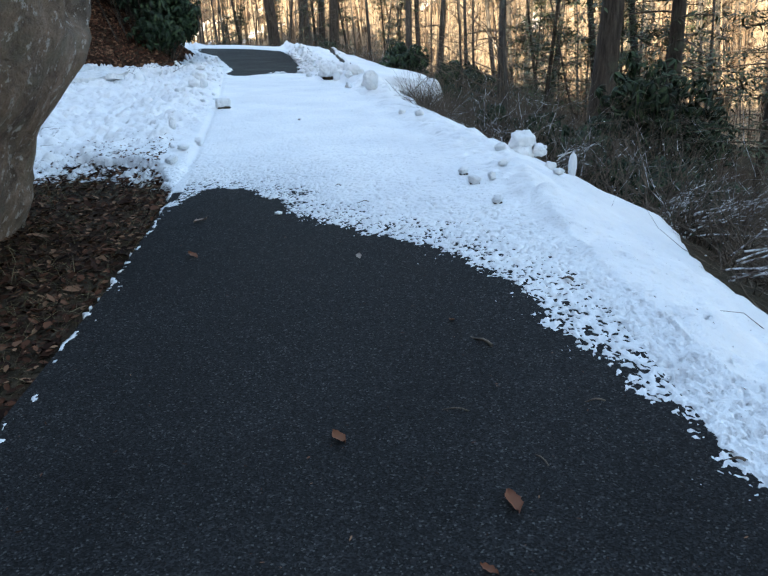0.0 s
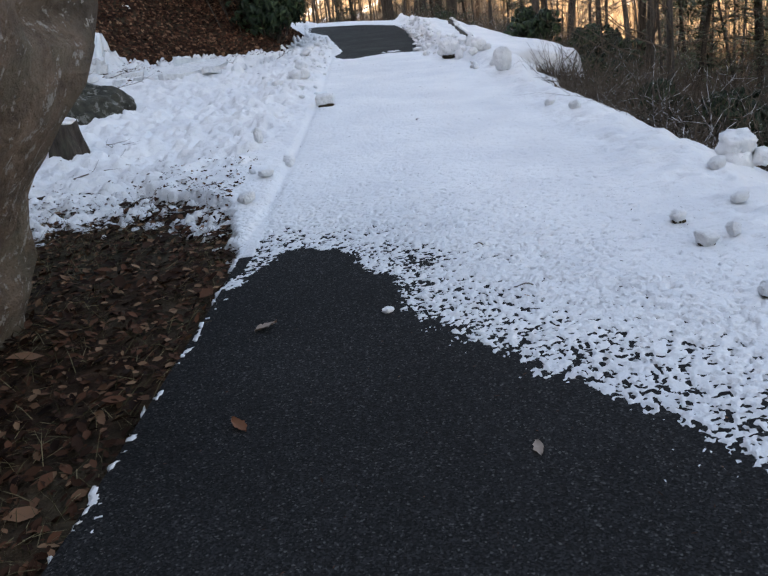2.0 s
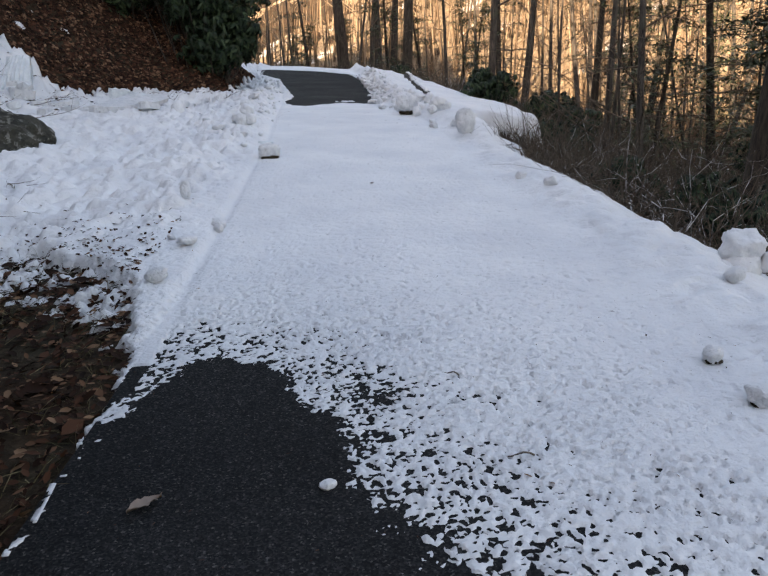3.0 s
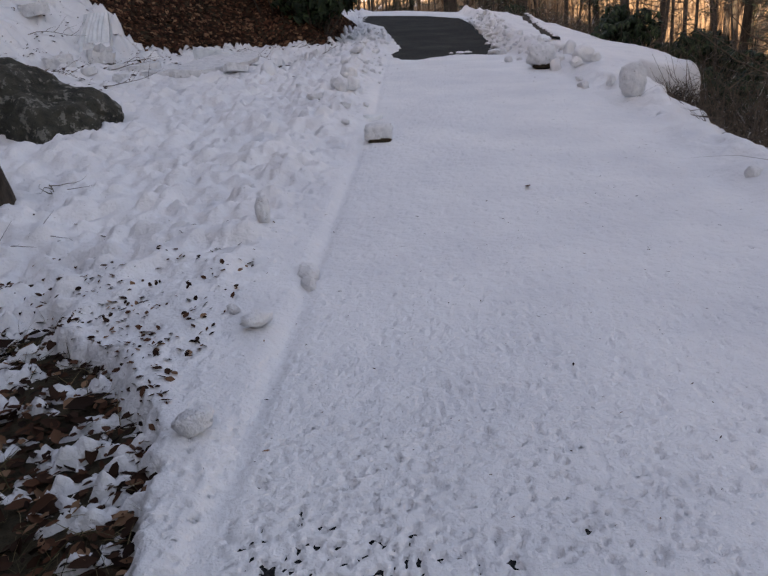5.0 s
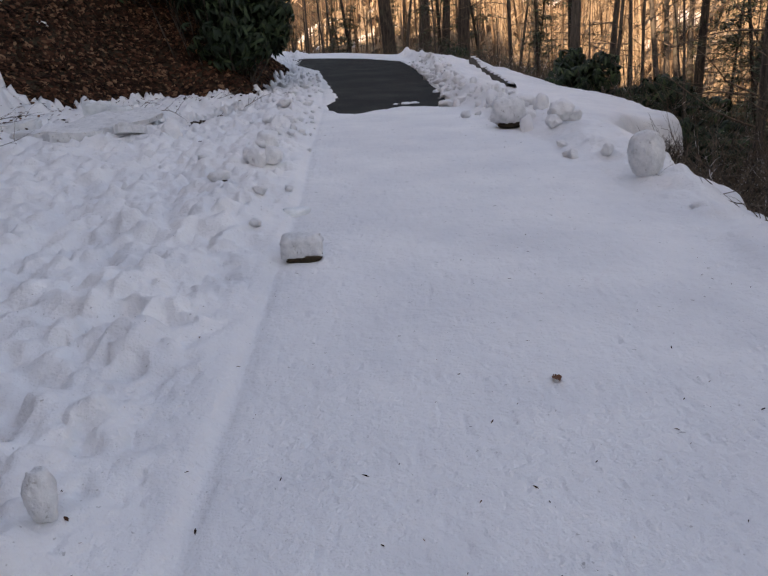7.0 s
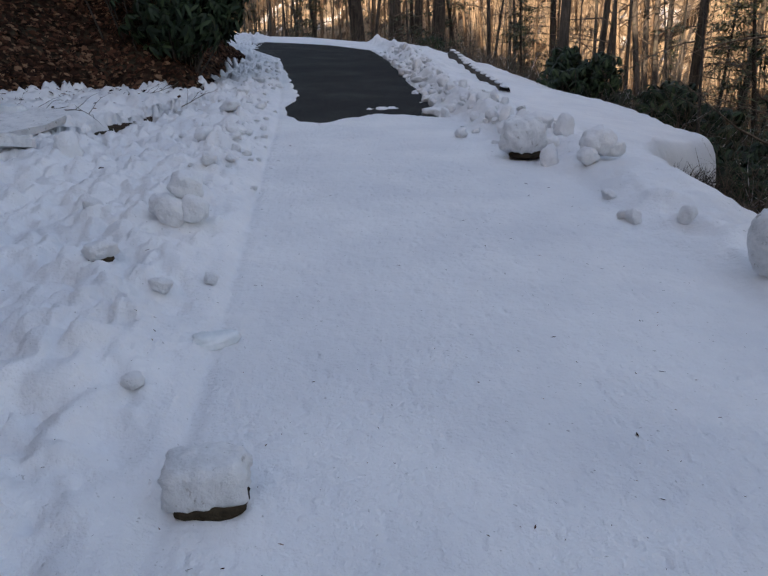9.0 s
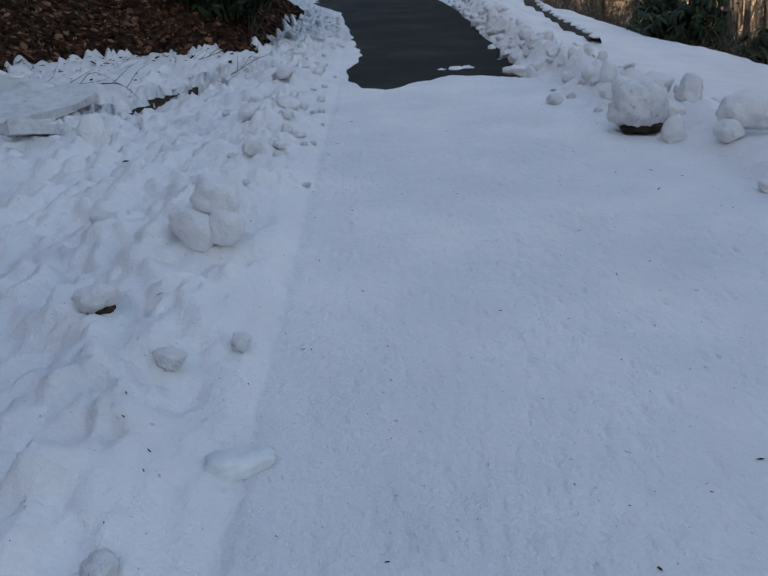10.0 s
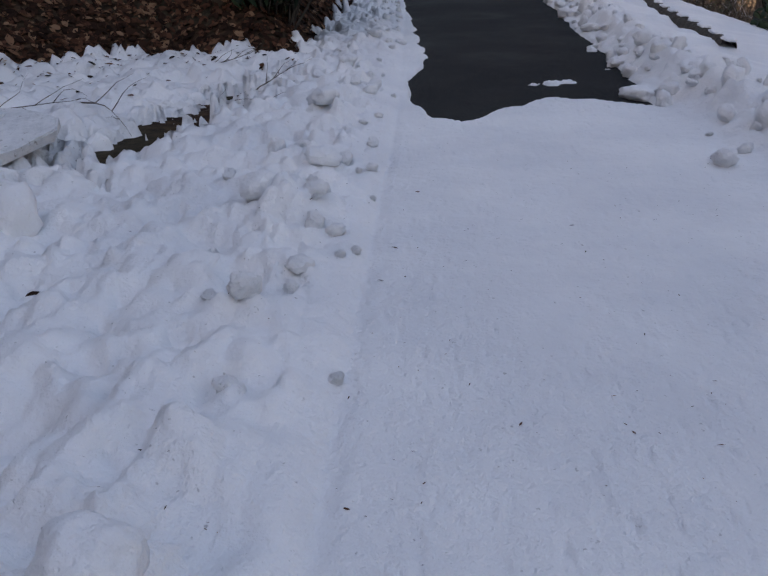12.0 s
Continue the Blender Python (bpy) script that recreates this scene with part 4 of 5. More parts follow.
# ---- rocks ----
def make_rock(name, shape, centre, mat, label, rough=0.08, seed=1, parent=None):
    """A lump on a lattice: shape(direction) gives the radius along it."""
    bm = bmesh.new()
    bmesh.ops.create_icosphere(bm, subdivisions=5, radius=1)
    for v in bm.verts:
        v.co = shape(v.co.normalized())
        n = noise.fractal(v.co * 1.6 + Vector((seed * 7, 0, 0)), 1.0, 2.0, 5)
        ridged = abs(noise.noise(v.co * 0.9 + Vector((0, seed * 3, 0))))
        v.co += v.co.normalized() * (n * rough - ridged * rough * 0.8)
    ob = part(name, bm, mat)
    ob.location = centre
    return tagged(ob, label, "rock")


def boulder_shape(sx, sy, sz, boxy=3.0):
    def f(d):
        k = (abs(d.x) ** boxy + abs(d.y) ** boxy + abs(d.z) ** boxy) ** (-1 / boxy)
        return Vector((d.x * k * sx, d.y * k * sy, d.z * k * sz))
    return f


ROCK_EDGE = [(-0.6, -1.75), (0.4, -1.70), (0.9, -1.48), (1.2, -1.33), (1.45, -1.17), (1.7, -1.03), (2.03, -0.94), (2.6, -0.90), (4.5, -1.3)]


def leaning_shape(d):
    """Overhangs towards the path: its side steps out with height."""
    p = boulder_shape(1.3, 1.5, 2.2, 6.0)(d)
    p.x += float(lerp(ROCK_EDGE, p.z + 1.75)) + 0.05 + 3.0 - 1.3
    crack = abs(noise.noise(Vector((p.x * 0.6, p.y * 0.9, p.z * 1.3 + 0.5 * p.x))))
    p.x -= 0.10 * max(0, 0.12 - crack) / 0.12
    return p


make_rock("leaning_rock", leaning_shape, (-3.0, 5.35, 1.75), MAT["rock"], "huge overhanging brown sandstone rock with lichen patches", 0.10, 2)


def wedge_shape(d):
    p = boulder_shape(0.85, 0.6, 0.66, 3.4)(d)
    p.z *= 1 - 0.45 * max(-0.3, p.x / 0.85)
    return p


make_rock("boulder", wedge_shape, (-3.95, 14.5, 1.0), MAT["dark_rock"], "dark mossy boulder with lichen in the snow", 0.22, 5)


# ---- snow clods and lumps ----
def snow_spot(x, y):
    return float(snow_z(np.array([x]), np.array([y]))[0])


def clod_mesh(seed, sx, sy, sz, rough=0.28, fine=0.10, boxy=2.2, level=4):
    bm = bmesh.new()
    bmesh.ops.create_icosphere(bm, subdivisions=level, radius=1)
    off = Vector((seed * 5.3, seed * 1.7, 0))
    for v in bm.verts:
        d = v.co.normalized()
        k = (abs(d.x) ** boxy + abs(d.y) ** boxy + abs(d.z) ** boxy) ** (-1 / boxy)
        r = k * (1 + rough * noise.noise(d * 1.5 + off) + fine * noise.noise(d * 5 + off) + fine * 0.5 * noise.noise(d * 11 + off))
        v.co = Vector((d.x * r * sx, d.y * r * sy, d.z * r * sz))
    return bm


def lump(name, x, y, sx, sy, sz, label, seed, turn=0.0, tilt=0.0, sink=0.25, boxy=2.2, mat="packed", rough=0.22, group="", level=4):
    ob = part(name, clod_mesh(seed, sx, sy, sz, rough, boxy=boxy, level=level), MAT[mat])
    ob.matrix_basis = pose(x, y, snow_spot(x, y) + sz * (1 - sink), tilt, 0, turn)
    return tagged(ob, label, "snow lump", group)


# block and slab on the edge of the path
block = lump("snow_block", -0.04, 12.76, 0.125, 0.09, 0.08, "squared block of packed snow over a dark shaded slot", 3, -4, 0, 0.0, 4.5, rough=0.12)
# shade and wet ground in the slot below, as one soil-coloured piece
o = part("dirty_base", clod_mesh(4, 0.105, 0.08, 0.025, 0.1, boxy=4.5, level=3), MAT["soil"], block, "dark piece for the shaded gap below")
o.location = (0.012, -0.014, -0.07)
lump("ice_slab", -0.12, 13.85, 0.10, 0.045, 0.035, "small flat slab of grey ice on the snow", 5, 12, 0, 0.2, 4.0, "ice")
lump("snow_figure", -0.70, 10.28, 0.045, 0.042, 0.085, "small upright lump of snow", 7, 0, 0, 0.15)
lump("egg_snowball", 2.69, 14.26, 0.14, 0.13, 0.19, "egg-shaped dirty snowball standing at the bank", 9, 0, 0, 0.12, rough=0.15)
big = lump("big_snowball", 2.36, 17.7, 0.22, 0.20, 0.18, "big rounded snowball with dark shaded underside", 11, 20, 0, -0.02, 2.5)
# shade under the ball, put in as a dark soil-coloured lump
o = part("dirty_base", clod_mesh(12, 0.17, 0.15, 0.05, 0.1, level=3), MAT["soil"], big, "dark piece for the shaded gap below")
o.location = (0.0, -0.05, -0.15)
lump("snow_spike", 3.40, 7.15, 0.042, 0.038, 0.14, "thin upright spike of snow on the bank", 13, 0, 6, 0.35, mat="snow", rough=0.12)
tower = new("snow_mound")
tower.matrix_basis = pose(-0.45, 15.42, snow_spot(-0.45, 15.42))
for nm, dx, dy, dz, r, sd in (("base_lump", -0.06, 0.0, 0.05, 0.10, 21), ("base_lump", 0.07, -0.02, 0.06, 0.09, 22), ("upper_lump", 0.03, 0.06, 0.19, 0.105, 23), ("side_lump", -0.14, 0.08, 0.08, 0.075, 24)):
    o = part(nm, clod_mesh(sd, r, r * 0.85, r * 0.95, 0.25, fine=0.06, boxy=2.3), MAT["snow"], tower)
    o.location = (dx, dy, dz)
tagged(tower, "mound of stacked snow lumps beside the path", "snow mound")
twin = new("snow_mound")
twin.matrix_basis = pose(3.34, 8.4, snow_spot(3.34, 8.4))
for nm, dx, dy, dz, r, sd in (("base_lump", 0.0, 0.0, 0.03, 0.14, 31), ("upper_lump", 0.02, 0.02, 0.16, 0.145, 32), ("side_lump", 0.2, -0.06, 0.05, 0.09, 33), ("side_lump", -0.2, -0.05, 0.0, 0.11, 34)):
    o = part(nm, clod_mesh(sd, r, r, r * 0.85, 0.34, 0.12, 2.2), MAT["snow"], twin)
    o.location = (dx, dy, dz)
tagged(twin, "rounded snow lumps stacked on the bank", "snow mound")
bank_lumps = new("snow_mound")
bank_lumps.matrix_basis = pose(2.80, 17.0, snow_spot(2.80, 17.0))
for nm, dx, dy, dz, r, sd in (("upper_lump", 0.02, 0.05, 0.16, 0.15, 41), ("side_lump", -0.10, -0.06, 0.05, 0.09, 42), ("side_lump", 0.16, 0.03, 0.10, 0.10, 43)):
    o = part(nm, clod_mesh(sd, r, r, r * 0.8, 0.25), MAT["snow"], bank_lumps)
    o.location = (dx, dy, dz)
tagged(bank_lumps, "cluster of snow lumps on the bank", "snow mound")

# loose clods: a few shapes, each copied many times
CLOD = "loose clod of snow beside the path"
kinds = []
for i, (sx, sy, sz) in enumerate(((1, 0.8, 0.75), (0.9, 1, 0.6), (1, 0.7, 0.9), (0.8, 0.8, 1.1), (1.1, 0.8, 0.5))):
    kinds.append(part("snow_clod", clod_mesh(50 + i, sx * 0.1, sy * 0.1, sz * 0.1, 0.34, 0.16, 2.6, 3), MAT["snow"]))
used_kind = [False] * 5


def clod(x, y, size, k=None, sink=0.25):
    k = int(rng.integers(0, 5)) if k is None else k
    ob = kinds[k] if not used_kind[k] else kinds[k].copy()
    if used_kind[k]:
        scene.collection.objects.link(ob)
    used_kind[k] = True
    s = size / 0.1
    ob.matrix_basis = pose(x, y, snow_spot(x, y) + size * (0.7 - sink), *rng.uniform(-25, 25, 2), rng.random() * 360) @ Matrix.Scale(s, 4)
    return tagged(ob, CLOD, "snow clod", "snow clods")


for x, y, s, k in ((1.99, 6.05, 0.055, 0), (1.95, 5.38, 0.045, 1), (2.17, 6.12, 0.045, 2), (2.02, 6.45, 0.05, 0), (2.45, 6.6, 0.05, 1), (2.6, 10.3, 0.06, 2), (2.5, 10.9, 0.05, 2), (2.75, 7.5, 0.06, 0), (3.0, 6.6, 0.05, 1), (3.6, 8.15, 0.06, 2),
                   (2.5, 17.35, 0.10, 3), (2.65, 18.2, 0.13, 0), (2.83, 17.9, 0.11, 3), (2.6, 17.7, 0.10, 2), (2.48, 15.5, 0.065, 2), (2.46, 15.6, 0.05, 0), (2.55, 16.1, 0.05, 0), (2.75, 15.3, 0.07, 2),
                   (-0.20, 14.5, 0.04, 4), (-0.80, 14.8, 0.085, 1), (-0.38, 13.42, 0.045, 1), (-0.42, 14.35, 0.05, 0), (-1.08, 15.78, 0.06, 0), (-0.36, 9.55, 0.06, 1), (-0.6, 8.1, 0.06, 0),
                   (-0.35, 9.42, 0.045, 2), (-0.52, 8.9, 0.06, 4), (-0.65, 9.05, 0.03, 1), (-0.37, 18.8, 0.09, 4), (-0.53, 20.3, 0.13, 4), (-0.60, 18.05, 0.10, 0), (-0.45, 16.95, 0.06, 2), (-1.81, 17.9, 0.14, 3),
                   (2.13, 21.3, 0.14, 4), (2.05, 19.0, 0.08, 0), (2.75, 13.4, 0.07, 0)):
    c = clod(x, y, s, k, 0.0 if y < 9 else 0.2)
    if (x, y) in ((1.99, 6.05), (1.95, 5.38), (2.02, 6.45), (-0.80, 14.8), (-1.08, 15.78)):
        # shade below these clods, added as a dark lump
        o = part("dirty_base", clod_mesh(60, 0.075, 0.065, 0.03, 0.2, level=3), MAT["soil"], c, "dark piece for the shade under the clod")
        o.matrix_basis = Matrix(c.matrix_basis.to_3x3().normalized().inverted().to_4x4()) @ pose(0, -0.012, -0.052)
for _ in range(190):
    y = rng.uniform(17.9, 34)
    x = float(lerp(FOOT_R, y)) + np.clip(rng.normal(0.22, 0.22), -0.12, 0.9)
    clod(float(x), y, float(np.clip(rng.lognormal(-3.0, 0.4), 0.025, 0.11)))
for _ in range(80):
    y = rng.uniform(16.2, 30)
    x = float(lerp(ROAD_L, y)) - abs(rng.normal(0.25, 0.3))
    clod(x, y, float(np.clip(rng.lognormal(-3.35, 0.4), 0.02, 0.08)), sink=0.4)

lump("snow_scrap", -1.5, 6.1, 0.07, 0.05, 0.035, "small rest of old snow on the leaves", 15, 20, 0, 0.3, 3.0, "snow", group="snow rests")
lump("snow_scrap", 0.32, 5.85, 0.03, 0.025, 0.014, "small scrap of snow on the bare asphalt", 16, 40, 0, -0.6, 2.4, "snow", group="snow rests", level=3)

# ---- broken ice sheet on the left ----
def slab(x, y, z, length, width, thick, yaw, pitch, roll, label, seed, mat="ice", rough=0.02):
    """A broken plate: uneven outline, flat top, thickness."""
    bm = bmesh.new()
    r = random.Random(seed)
    n = 14
    ring = []
    for i in range(n):
        a = 2 * math.pi * i / n
        k = (abs(math.cos(a)) ** 4 + abs(math.sin(a)) ** 4) ** -0.25 * r.uniform(0.86, 1.06)
        ring.append((math.cos(a) * k * length / 2, math.sin(a) * k * width / 2))
    top = [bm.verts.new((px, py, thick / 2 + r.uniform(-rough, rough))) for px, py in ring]
    low = [bm.verts.new((px * r.uniform(0.9, 1.02), py * r.uniform(0.9, 1.02), -thick / 2)) for px, py in ring]
    bm.faces.new(top)
    bm.faces.new(low[::-1])
    for i in range(n):
        bm.faces.new((low[i], low[(i + 1) % n], top[(i + 1) % n], top[i]))
    bmesh.ops.bevel(bm, geom=[e for e in bm.edges if e.verts[0] in top and e.verts[1] in top], offset=thick * 0.2, segments=2, affect="EDGES")
    ob = part("ice_plate", bm, MAT[mat], smooth_faces=False)
    ob.matrix_basis = pose(x, y, snow_spot(x, y) + z, pitch, roll, yaw)
    return tagged(ob, label, "ice plate", "broken ice plates")


slab(-2.75, 18.95, 0.06, 1.6, 1.0, 0.08, 62, 5, -7, "tilted plate of packed snow with a dirty broken edge", 4, "packed")
slab(-3.20, 19.75, 0.15, 0.42, 0.24, 0.18, 20, 0, 0, "squared block of bluish ice on a snow plate", 5)
slab(-2.80, 19.45, 0.15, 0.36, 0.2, 0.13, -10, 0, 6, "squared block of bluish ice on a snow plate", 6)
slab(-3.0, 17.95, 0.07, 0.75, 0.26, 0.13, 8, 6, 4, "broken plate of packed snow and ice", 7, "packed")
slab(-3.7, 18.6, 0.09, 0.7, 0.3, 0.15, -14, 8, 0, "broken plate of packed snow and ice", 8, "packed")
slab(-2.35, 18.1, 0.06, 0.4, 0.25, 0.12, 40, -10, 8, "broken plate of packed snow and ice", 18, "packed")
slab(-4.2, 19.4, 0.08, 0.6, 0.3, 0.14, 25, 8, -6, "broken plate of packed snow and ice", 19, "packed")
slab(-5.15, 20.0, 0.15, 0.5, 0.35, 0.5, 30, 15, 10, "thick slab of old snow leaning on the bank", 9, "packed")

# ---- frozen seep on the bank ----
def ice_curtain(x, y, z, width, height):
    """Fluted sheet of ice hanging over a ledge, with a dark rock at its foot."""
    curtain = new("ice_curtain")
    nx, nz = 46, 26
    co, quads = [], []
    for side in (1, -1):
        for j in range(nz):
            v = j / (nz - 1)
            for i in range(nx):
                u = i / (nx - 1) - 0.5
                flute = 0.05 * abs(math.sin(u * 23 + 1.2 * math.sin(v * 3))) + 0.04 * noise.noise(Vector((u * 9, v * 2, 1)))
                ragged = 0.10 * noise.noise(Vector((u * 7, 3, 0))) * (1 - v)
                wide = width * (0.72 + 0.28 * (1 - v) + 0.06 * noise.noise(Vector((v * 5, side, 0))))
                depth = 0.16 * math.sqrt(max(0.0, 1 - (2 * u) ** 2)) + flute
                co.append((u * wide, -side * depth * (0.4 + 0.6 * math.sin(math.pi * min(1, 0.15 + v * 0.8))) - 0.25 * (1 - v) ** 2, v * height + ragged))
    for k in range(2):
        for j in range(nz - 1):
            for i in range(nx - 1):
                a = k * nx * nz + j * nx + i
                q = (a, a + 1, a + nx + 1, a + nx)
                quads.append(q if k == 0 else q[::-1])
    raw_mesh("ice_sheet", np.array(co), np.array(quads), MAT["ice"], True, curtain)
    r = part("ledge", clod_mesh(66, 0.34, 0.2, 0.12, 0.3, 0.15, 3.0), MAT["dark_rock"], curtain, "dark wet rock ledge")
    r.location = (0.1, -0.12, -0.02)
    curtain.matrix_basis = pose(x, y, z, -10, 0, -18)
    return tagged(curtain, "fluted white curtain of ice hanging on the bank", "ice curtain")


ice_curtain(-5.3, 20.25, foot_z(-5.3, 20.25) + 0.12, 0.72, 0.95)
for x, y, l, w, t, yaw, sd in ((-4.6, 19.2, 0.35, 0.2, 0.14, 20, 31), (-4.9, 18.7, 0.3, 0.22, 0.12, -35, 32), (-5.5, 19.0, 0.5, 0.3, 0.2, 10, 33), (-6.3, 20.2, 0.6, 0.35, 0.22, -20, 34), (-6.0, 18.0, 0.4, 0.25, 0.16, 50, 35), (-4.2, 18.2, 0.28, 0.2, 0.12, 70, 36), (-4.4, 17.2, 0.3, 0.18, 0.1, 15, 37), (-6.9, 21.0, 0.5, 0.35, 0.25, 35, 38)):
    slab(x, y, 0.05, l, w, t, yaw, 8, -6, "broken chunk of snow and ice below the bank", sd, "packed", 0.03)


# ---- stump ----
def make_stump(x, y):
    stump = new("tree_stump")
    bm = bmesh.new()
    bmesh.ops.create_cone(bm, cap_ends=True, segments=28, radius1=0.24, radius2=0.16, depth=0.55)
    bmesh.ops.subdivide_edges(bm, edges=[e for e in bm.edges if abs(e.verts[0].co.z - e.verts[1].co.z) > 0.1], cuts=5)
    for v in bm.verts:
        a = math.atan2(v.co.y, v.co.x)
        k = 1 + 0.16 * math.sin(5 * a) + 0.08 * math.sin(11 * a + 1) + 0.15 * noise.noise(v.co * 4)
        v.co.x, v.co.y = v.co.x * k, v.co.y * k
        if v.co.z > 0.2:
            v.co.z += 0.09 * noise.noise(Vector((v.co.x * 6, v.co.y * 6, 2)))
    part("wood", bm, MAT["bark"], stump)
    cap = part("snow_cap", clod_mesh(77, 0.16, 0.14, 0.05), MAT["snow"], stump, "thin white cap of snow")
    cap.location = (0, 0, 0.29)
    stump.matrix_basis = pose(x, y, foot_z(x, y) + 0.27)
    return tagged(stump, "rotten dark tree stump with a cap of snow", "stump")


make_stump(-3.08, 11.5)

# ---- fallen log behind the bank ----
log = new("fallen_log")
line = [(3.8 + 0.64 * u, 23.7 + 7.6 * u) for u in (0, 0.25, 0.5, 0.75, 1)]
line = [(x, y, float(base_z(np.array([x]), np.array([y]))[0]) + 0.2, 0.10 + 0.015 * i) for i, (x, y) in enumerate(line)]
co, fc = tubes([line], 14)
raw_mesh("trunk", co, fc, MAT["bark"], True, log)
for i in range(14):
    u = i / 13 * 3.99
    a, b = np.array(line[int(u)]), np.array(line[int(u) + 1])
    p = a + (b - a) * (u - int(u))
    o = part("snow_patch", clod_mesh(90 + i, 0.07, 0.2, 0.025, level=3), MAT["snow"], log)
    o.matrix_basis = pose(p[0] + rng.normal(0, 0.02), p[1], p[2] + p[3], 4, 0, -5)
tagged(log, "fallen dark log dusted with snow behind the bank", "log")


# ---- leaves and sticks on the path ----
def path_leaf(x, y, size, seed, label, grey=False):
    r = random.Random(seed)
    bm = bmesh.new()
    n = 10
    mid = [bm.verts.new((0, size * (i / n - 0.5), 0.02 * size * i)) for i in range(n + 1)]
    for side in (-1, 1):
        rim = []
        for i in range(n + 1):
            w = size * 0.26 * math.sin(math.pi * min(1, (i + 0.4) / (n + 0.6))) * r.uniform(0.75, 1.15)
            rim.append(bm.verts.new((side * w, size * (i / n - 0.5), size * (0.02 * i + 0.12 * r.random() + 0.05))))
        for i in range(n):
            f = (mid[i], rim[i], rim[i + 1], mid[i + 1])
            bm.faces.new(f if side > 0 else f[::-1])
    ob = part("fallen_leaf", bm, MAT["leaf_single"])
    z = max(snow_spot(x, y), float(base_z(np.array([x]), np.array([y]))[0]) + 0.004)
    ob.matrix_basis = pose(x, y, z + 0.002, r.uniform(-6, 6), r.uniform(-6, 6), r.uniform(0, 360))
    return tagged(ob, label, "leaf", "leaves on the path")


for i, (x, y, s) in enumerate(((-0.31, 4.96, 0.10), (-0.28, 5.83, 0.12), (0.77, 1.98, 0.11), (0.29, 2.51, 0.09), (0.73, 4.56, 0.07), (1.0, 3.42, 0.055), (0.6, 1.72, 0.06), (1.01, 11.0, 0.08))):
    path_leaf(x, y, s, 200 + i, "curled brown dead leaf lying on the path")


def stick(x, y, length, radius, yaw, label):
    z = max(snow_spot(x, y), float(base_z(np.array([x]), np.array([y]))[0]) + 0.004)
    pts = [(0, (u - 0.5) * length, 0.01 * math.sin(u * 5), radius * (1 - 0.5 * u)) for u in np.linspace(0, 1, 6)]
    co, fc = tubes([pts], 6)
    ob = raw_mesh("stick", co, fc, MAT["twig_bark"], True)
    ob.matrix_basis = pose(x, y, z + radius, 2, 0, yaw)
    return tagged(ob, label, "stick", "sticks on the path")


for x, y, l, r, a in ((1.06, 3.15, 0.16, 0.009, 20), (1.76, 3.74, 0.09, 0.009, 30), (1.57, 2.0, 0.08, 0.006, 60), (0.75, 2.6, 0.14, 0.003, 65), (0.95, 2.2, 0.12, 0.003, 10), (1.3, 2.5, 0.10, 0.004, 75), (0.9, 6.6, 0.08, 0.004, 40), (1.0, 5.9, 0.10, 0.004, 80)):
    stick(x, y, l, r, a, "short dark broken stick lying on the path")


def bare_branch(x, y, yaw, length):
    """A fallen branch: one object with its forked twigs."""
    main = limb((0, 0, 0.02), (1, 0, 0.12), length, 0.007, 0.5, 7)
    paths = [main] + [limb(main[k][:3], (0.7, s * 0.8, 0.5), length * 0.45, 0.004, 0.6, 5) for k, s in ((2, 1), (3, -1), (4, 1), (5, -1))]
    cs, fs, st = [], [], 0
    for p in paths:
        co, fc = tubes([p], 4)
        cs.append(co)
        fs.append(fc + st)
        st += len(co)
    ob = raw_mesh("fallen_branch", np.concatenate(cs), np.concatenate(fs), MAT["twig_bark"], True)
    ob.matrix_basis = pose(x, y, snow_spot(x, y), 0, 0, yaw)
    return tagged(ob, "bare fallen branch lying on the snow", "branch", "branches on the snow")


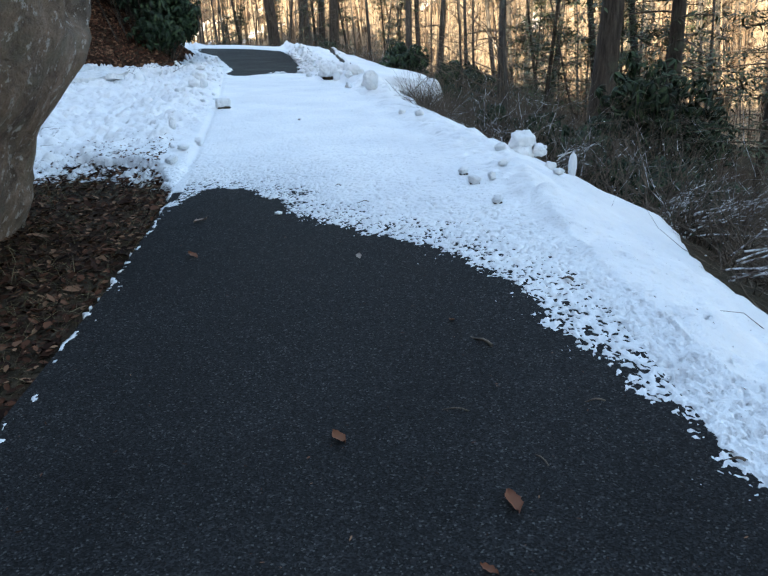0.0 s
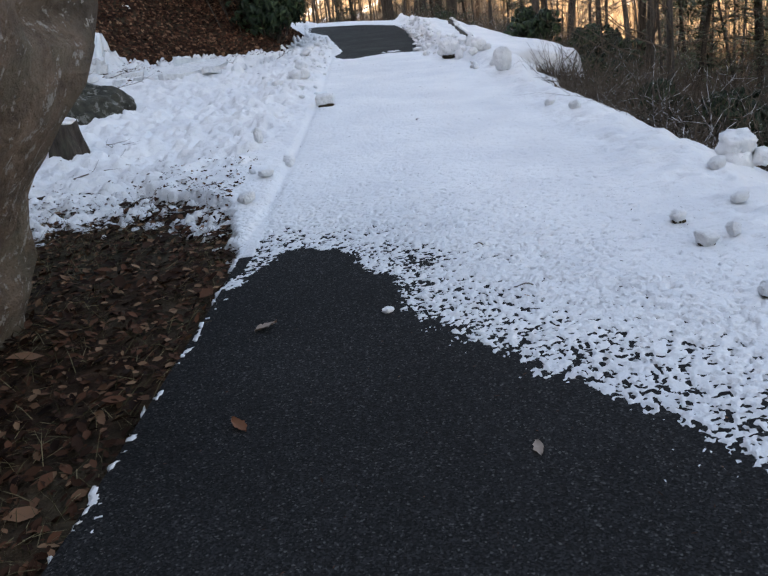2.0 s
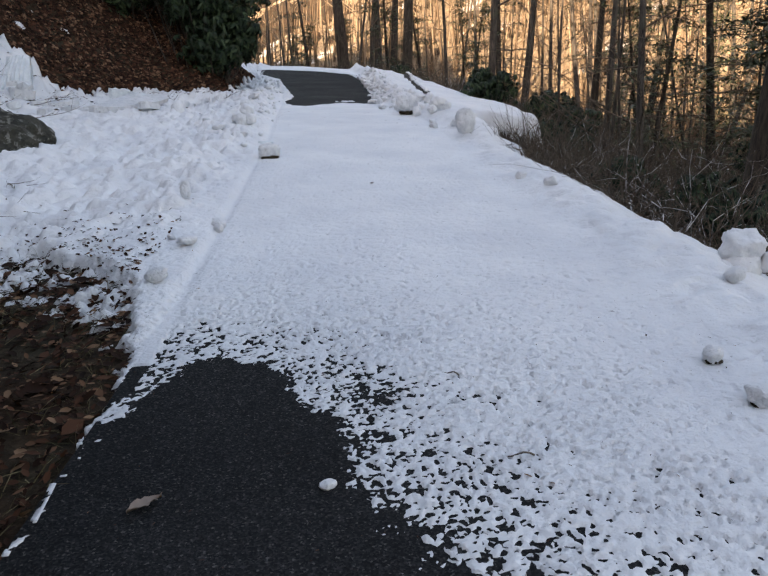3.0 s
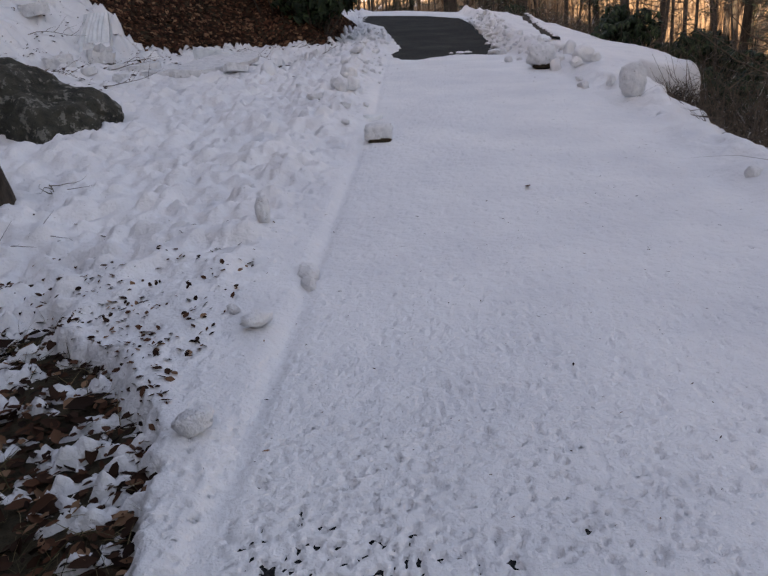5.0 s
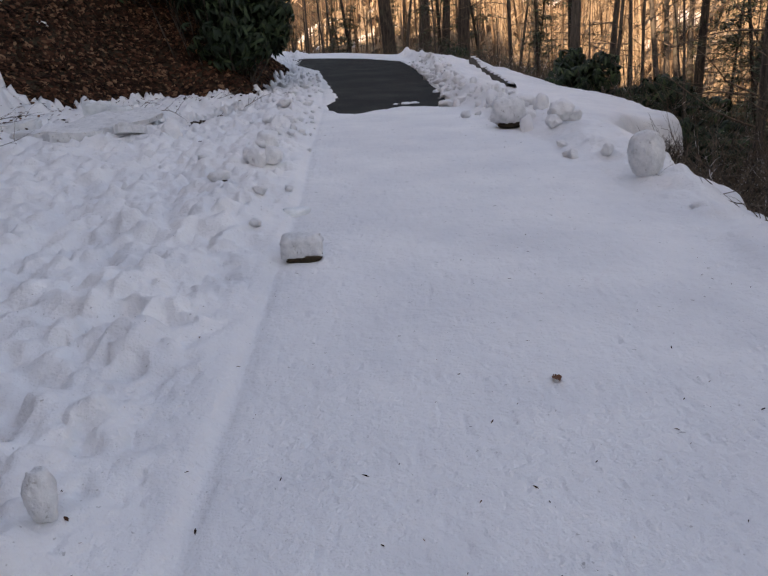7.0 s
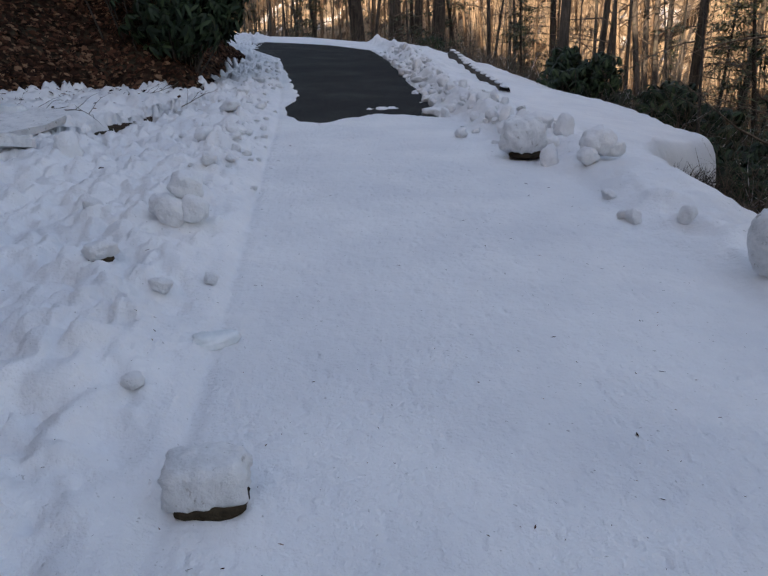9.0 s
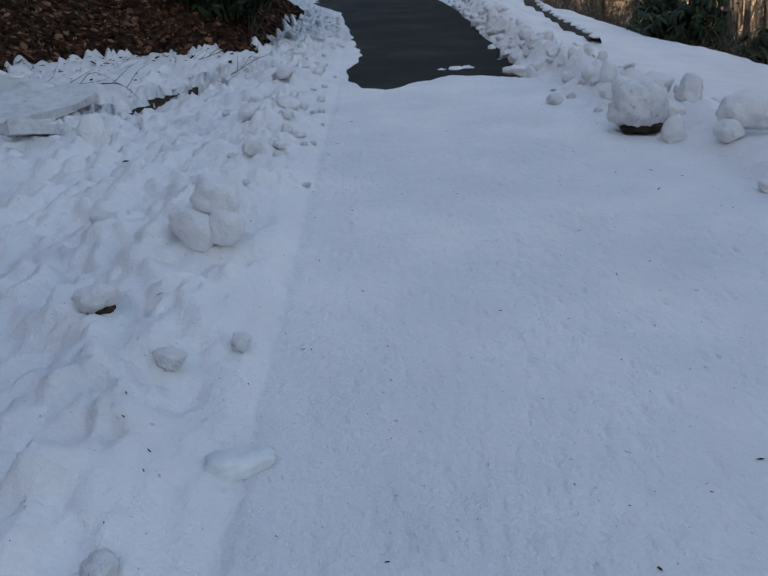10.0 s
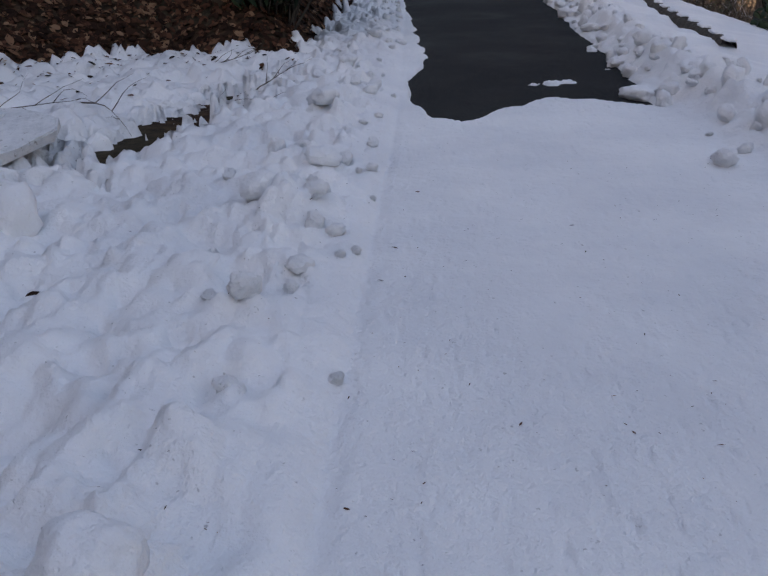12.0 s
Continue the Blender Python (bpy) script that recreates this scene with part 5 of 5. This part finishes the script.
for x, y, a, l in ((-1.9, 21.0, 30, 0.9), (-1.3, 21.4, 60, 0.7), (-2.6, 20.6, -40, 0.9), (-3.4, 20.2, 20, 1.0), (-4.3, 17.6, 10, 1.0), (-2.9, 12.2, -50, 0.8), (-4.6, 18.9, -10, 0.8), (-2.7, 10.4, 20, 0.7), (-1.1, 21.6, 100, 0.5), (-2.2, 22.6, 15, 0.8), (-5.6, 18.6, -20, 1.1), (-6.2, 19.6, 35, 1.0), (-4.9, 19.9, -5, 0.9)):
    bare_branch(x, y, a, l)

def snowy_bough(x, y, yaw, length):
    """Bundle of fallen twigs laden with snow at the foot of the bank."""
    paths = []
    for k in range(9):
        main = limb((rng.normal(0, 0.05), rng.normal(0, 0.06), 0.04 + 0.03 * k), (1, rng.normal(0, 0.28), rng.uniform(0.0, 0.4)), length * rng.uniform(0.6, 1.1), 0.009, 0.4, 8)
        paths.append(main)
        for i in (2, 3, 5, 6):
            paths.append(limb(main[i][:3], (0.8, rng.normal(0, 0.7), 0.3), length * 0.35, 0.005, 0.5, 8))
    co, fc = tubes(paths, 5)
    ob = raw_mesh("fallen_bough", co, fc, MAT["dusted"], True)
    ob.matrix_basis = pose(x, y, foot_z(x, y) + 0.08, 0, 0, yaw)
    return tagged(ob, "fallen bough of bare twigs dusted with snow", "branch", "boughs below the bank")


for x, y, a, l in ((4.65, 6.9, 2, 1.4), (3.75, 5.0, -18, 1.0), (4.8, 7.7, 25, 1.1), (4.3, 9.6, 20, 0.8)):
    snowy_bough(x, y, a, l)

# specks of leaf, needle and grit on path and snow
def specks():
    n = 1700
    x, y = rng.uniform(-1.3, 2.3, n), 1.2 + rng.random(n) ** 1.3 * 18
    k = x > lerp(ROAD_L, y) - 0.6
    x, y = x[k], y[k]
    z = np.maximum(snow_z(x, y), base_z(x, y) + 0.004)
    normal = np.stack([rng.normal(0, 0.2, len(x)), rng.normal(0, 0.2, len(x)), np.ones(len(x))], 1)
    t = np.array(LEAF) * (0.5, 1, 0.6)
    co, fc = strew(t, LEAF_F, np.stack([x, y, z + 0.002], 1), normal, rng.random(len(x)) * 6.283, np.clip(rng.lognormal(-4.5, 0.5, len(x)), 0.005, 0.035))
    return tagged(raw_mesh("leaf_specks", co, fc, MAT["leaf"], False), "small bits of leaf and bark strewn over path and snow", "debris", kind="stuff")


specks()
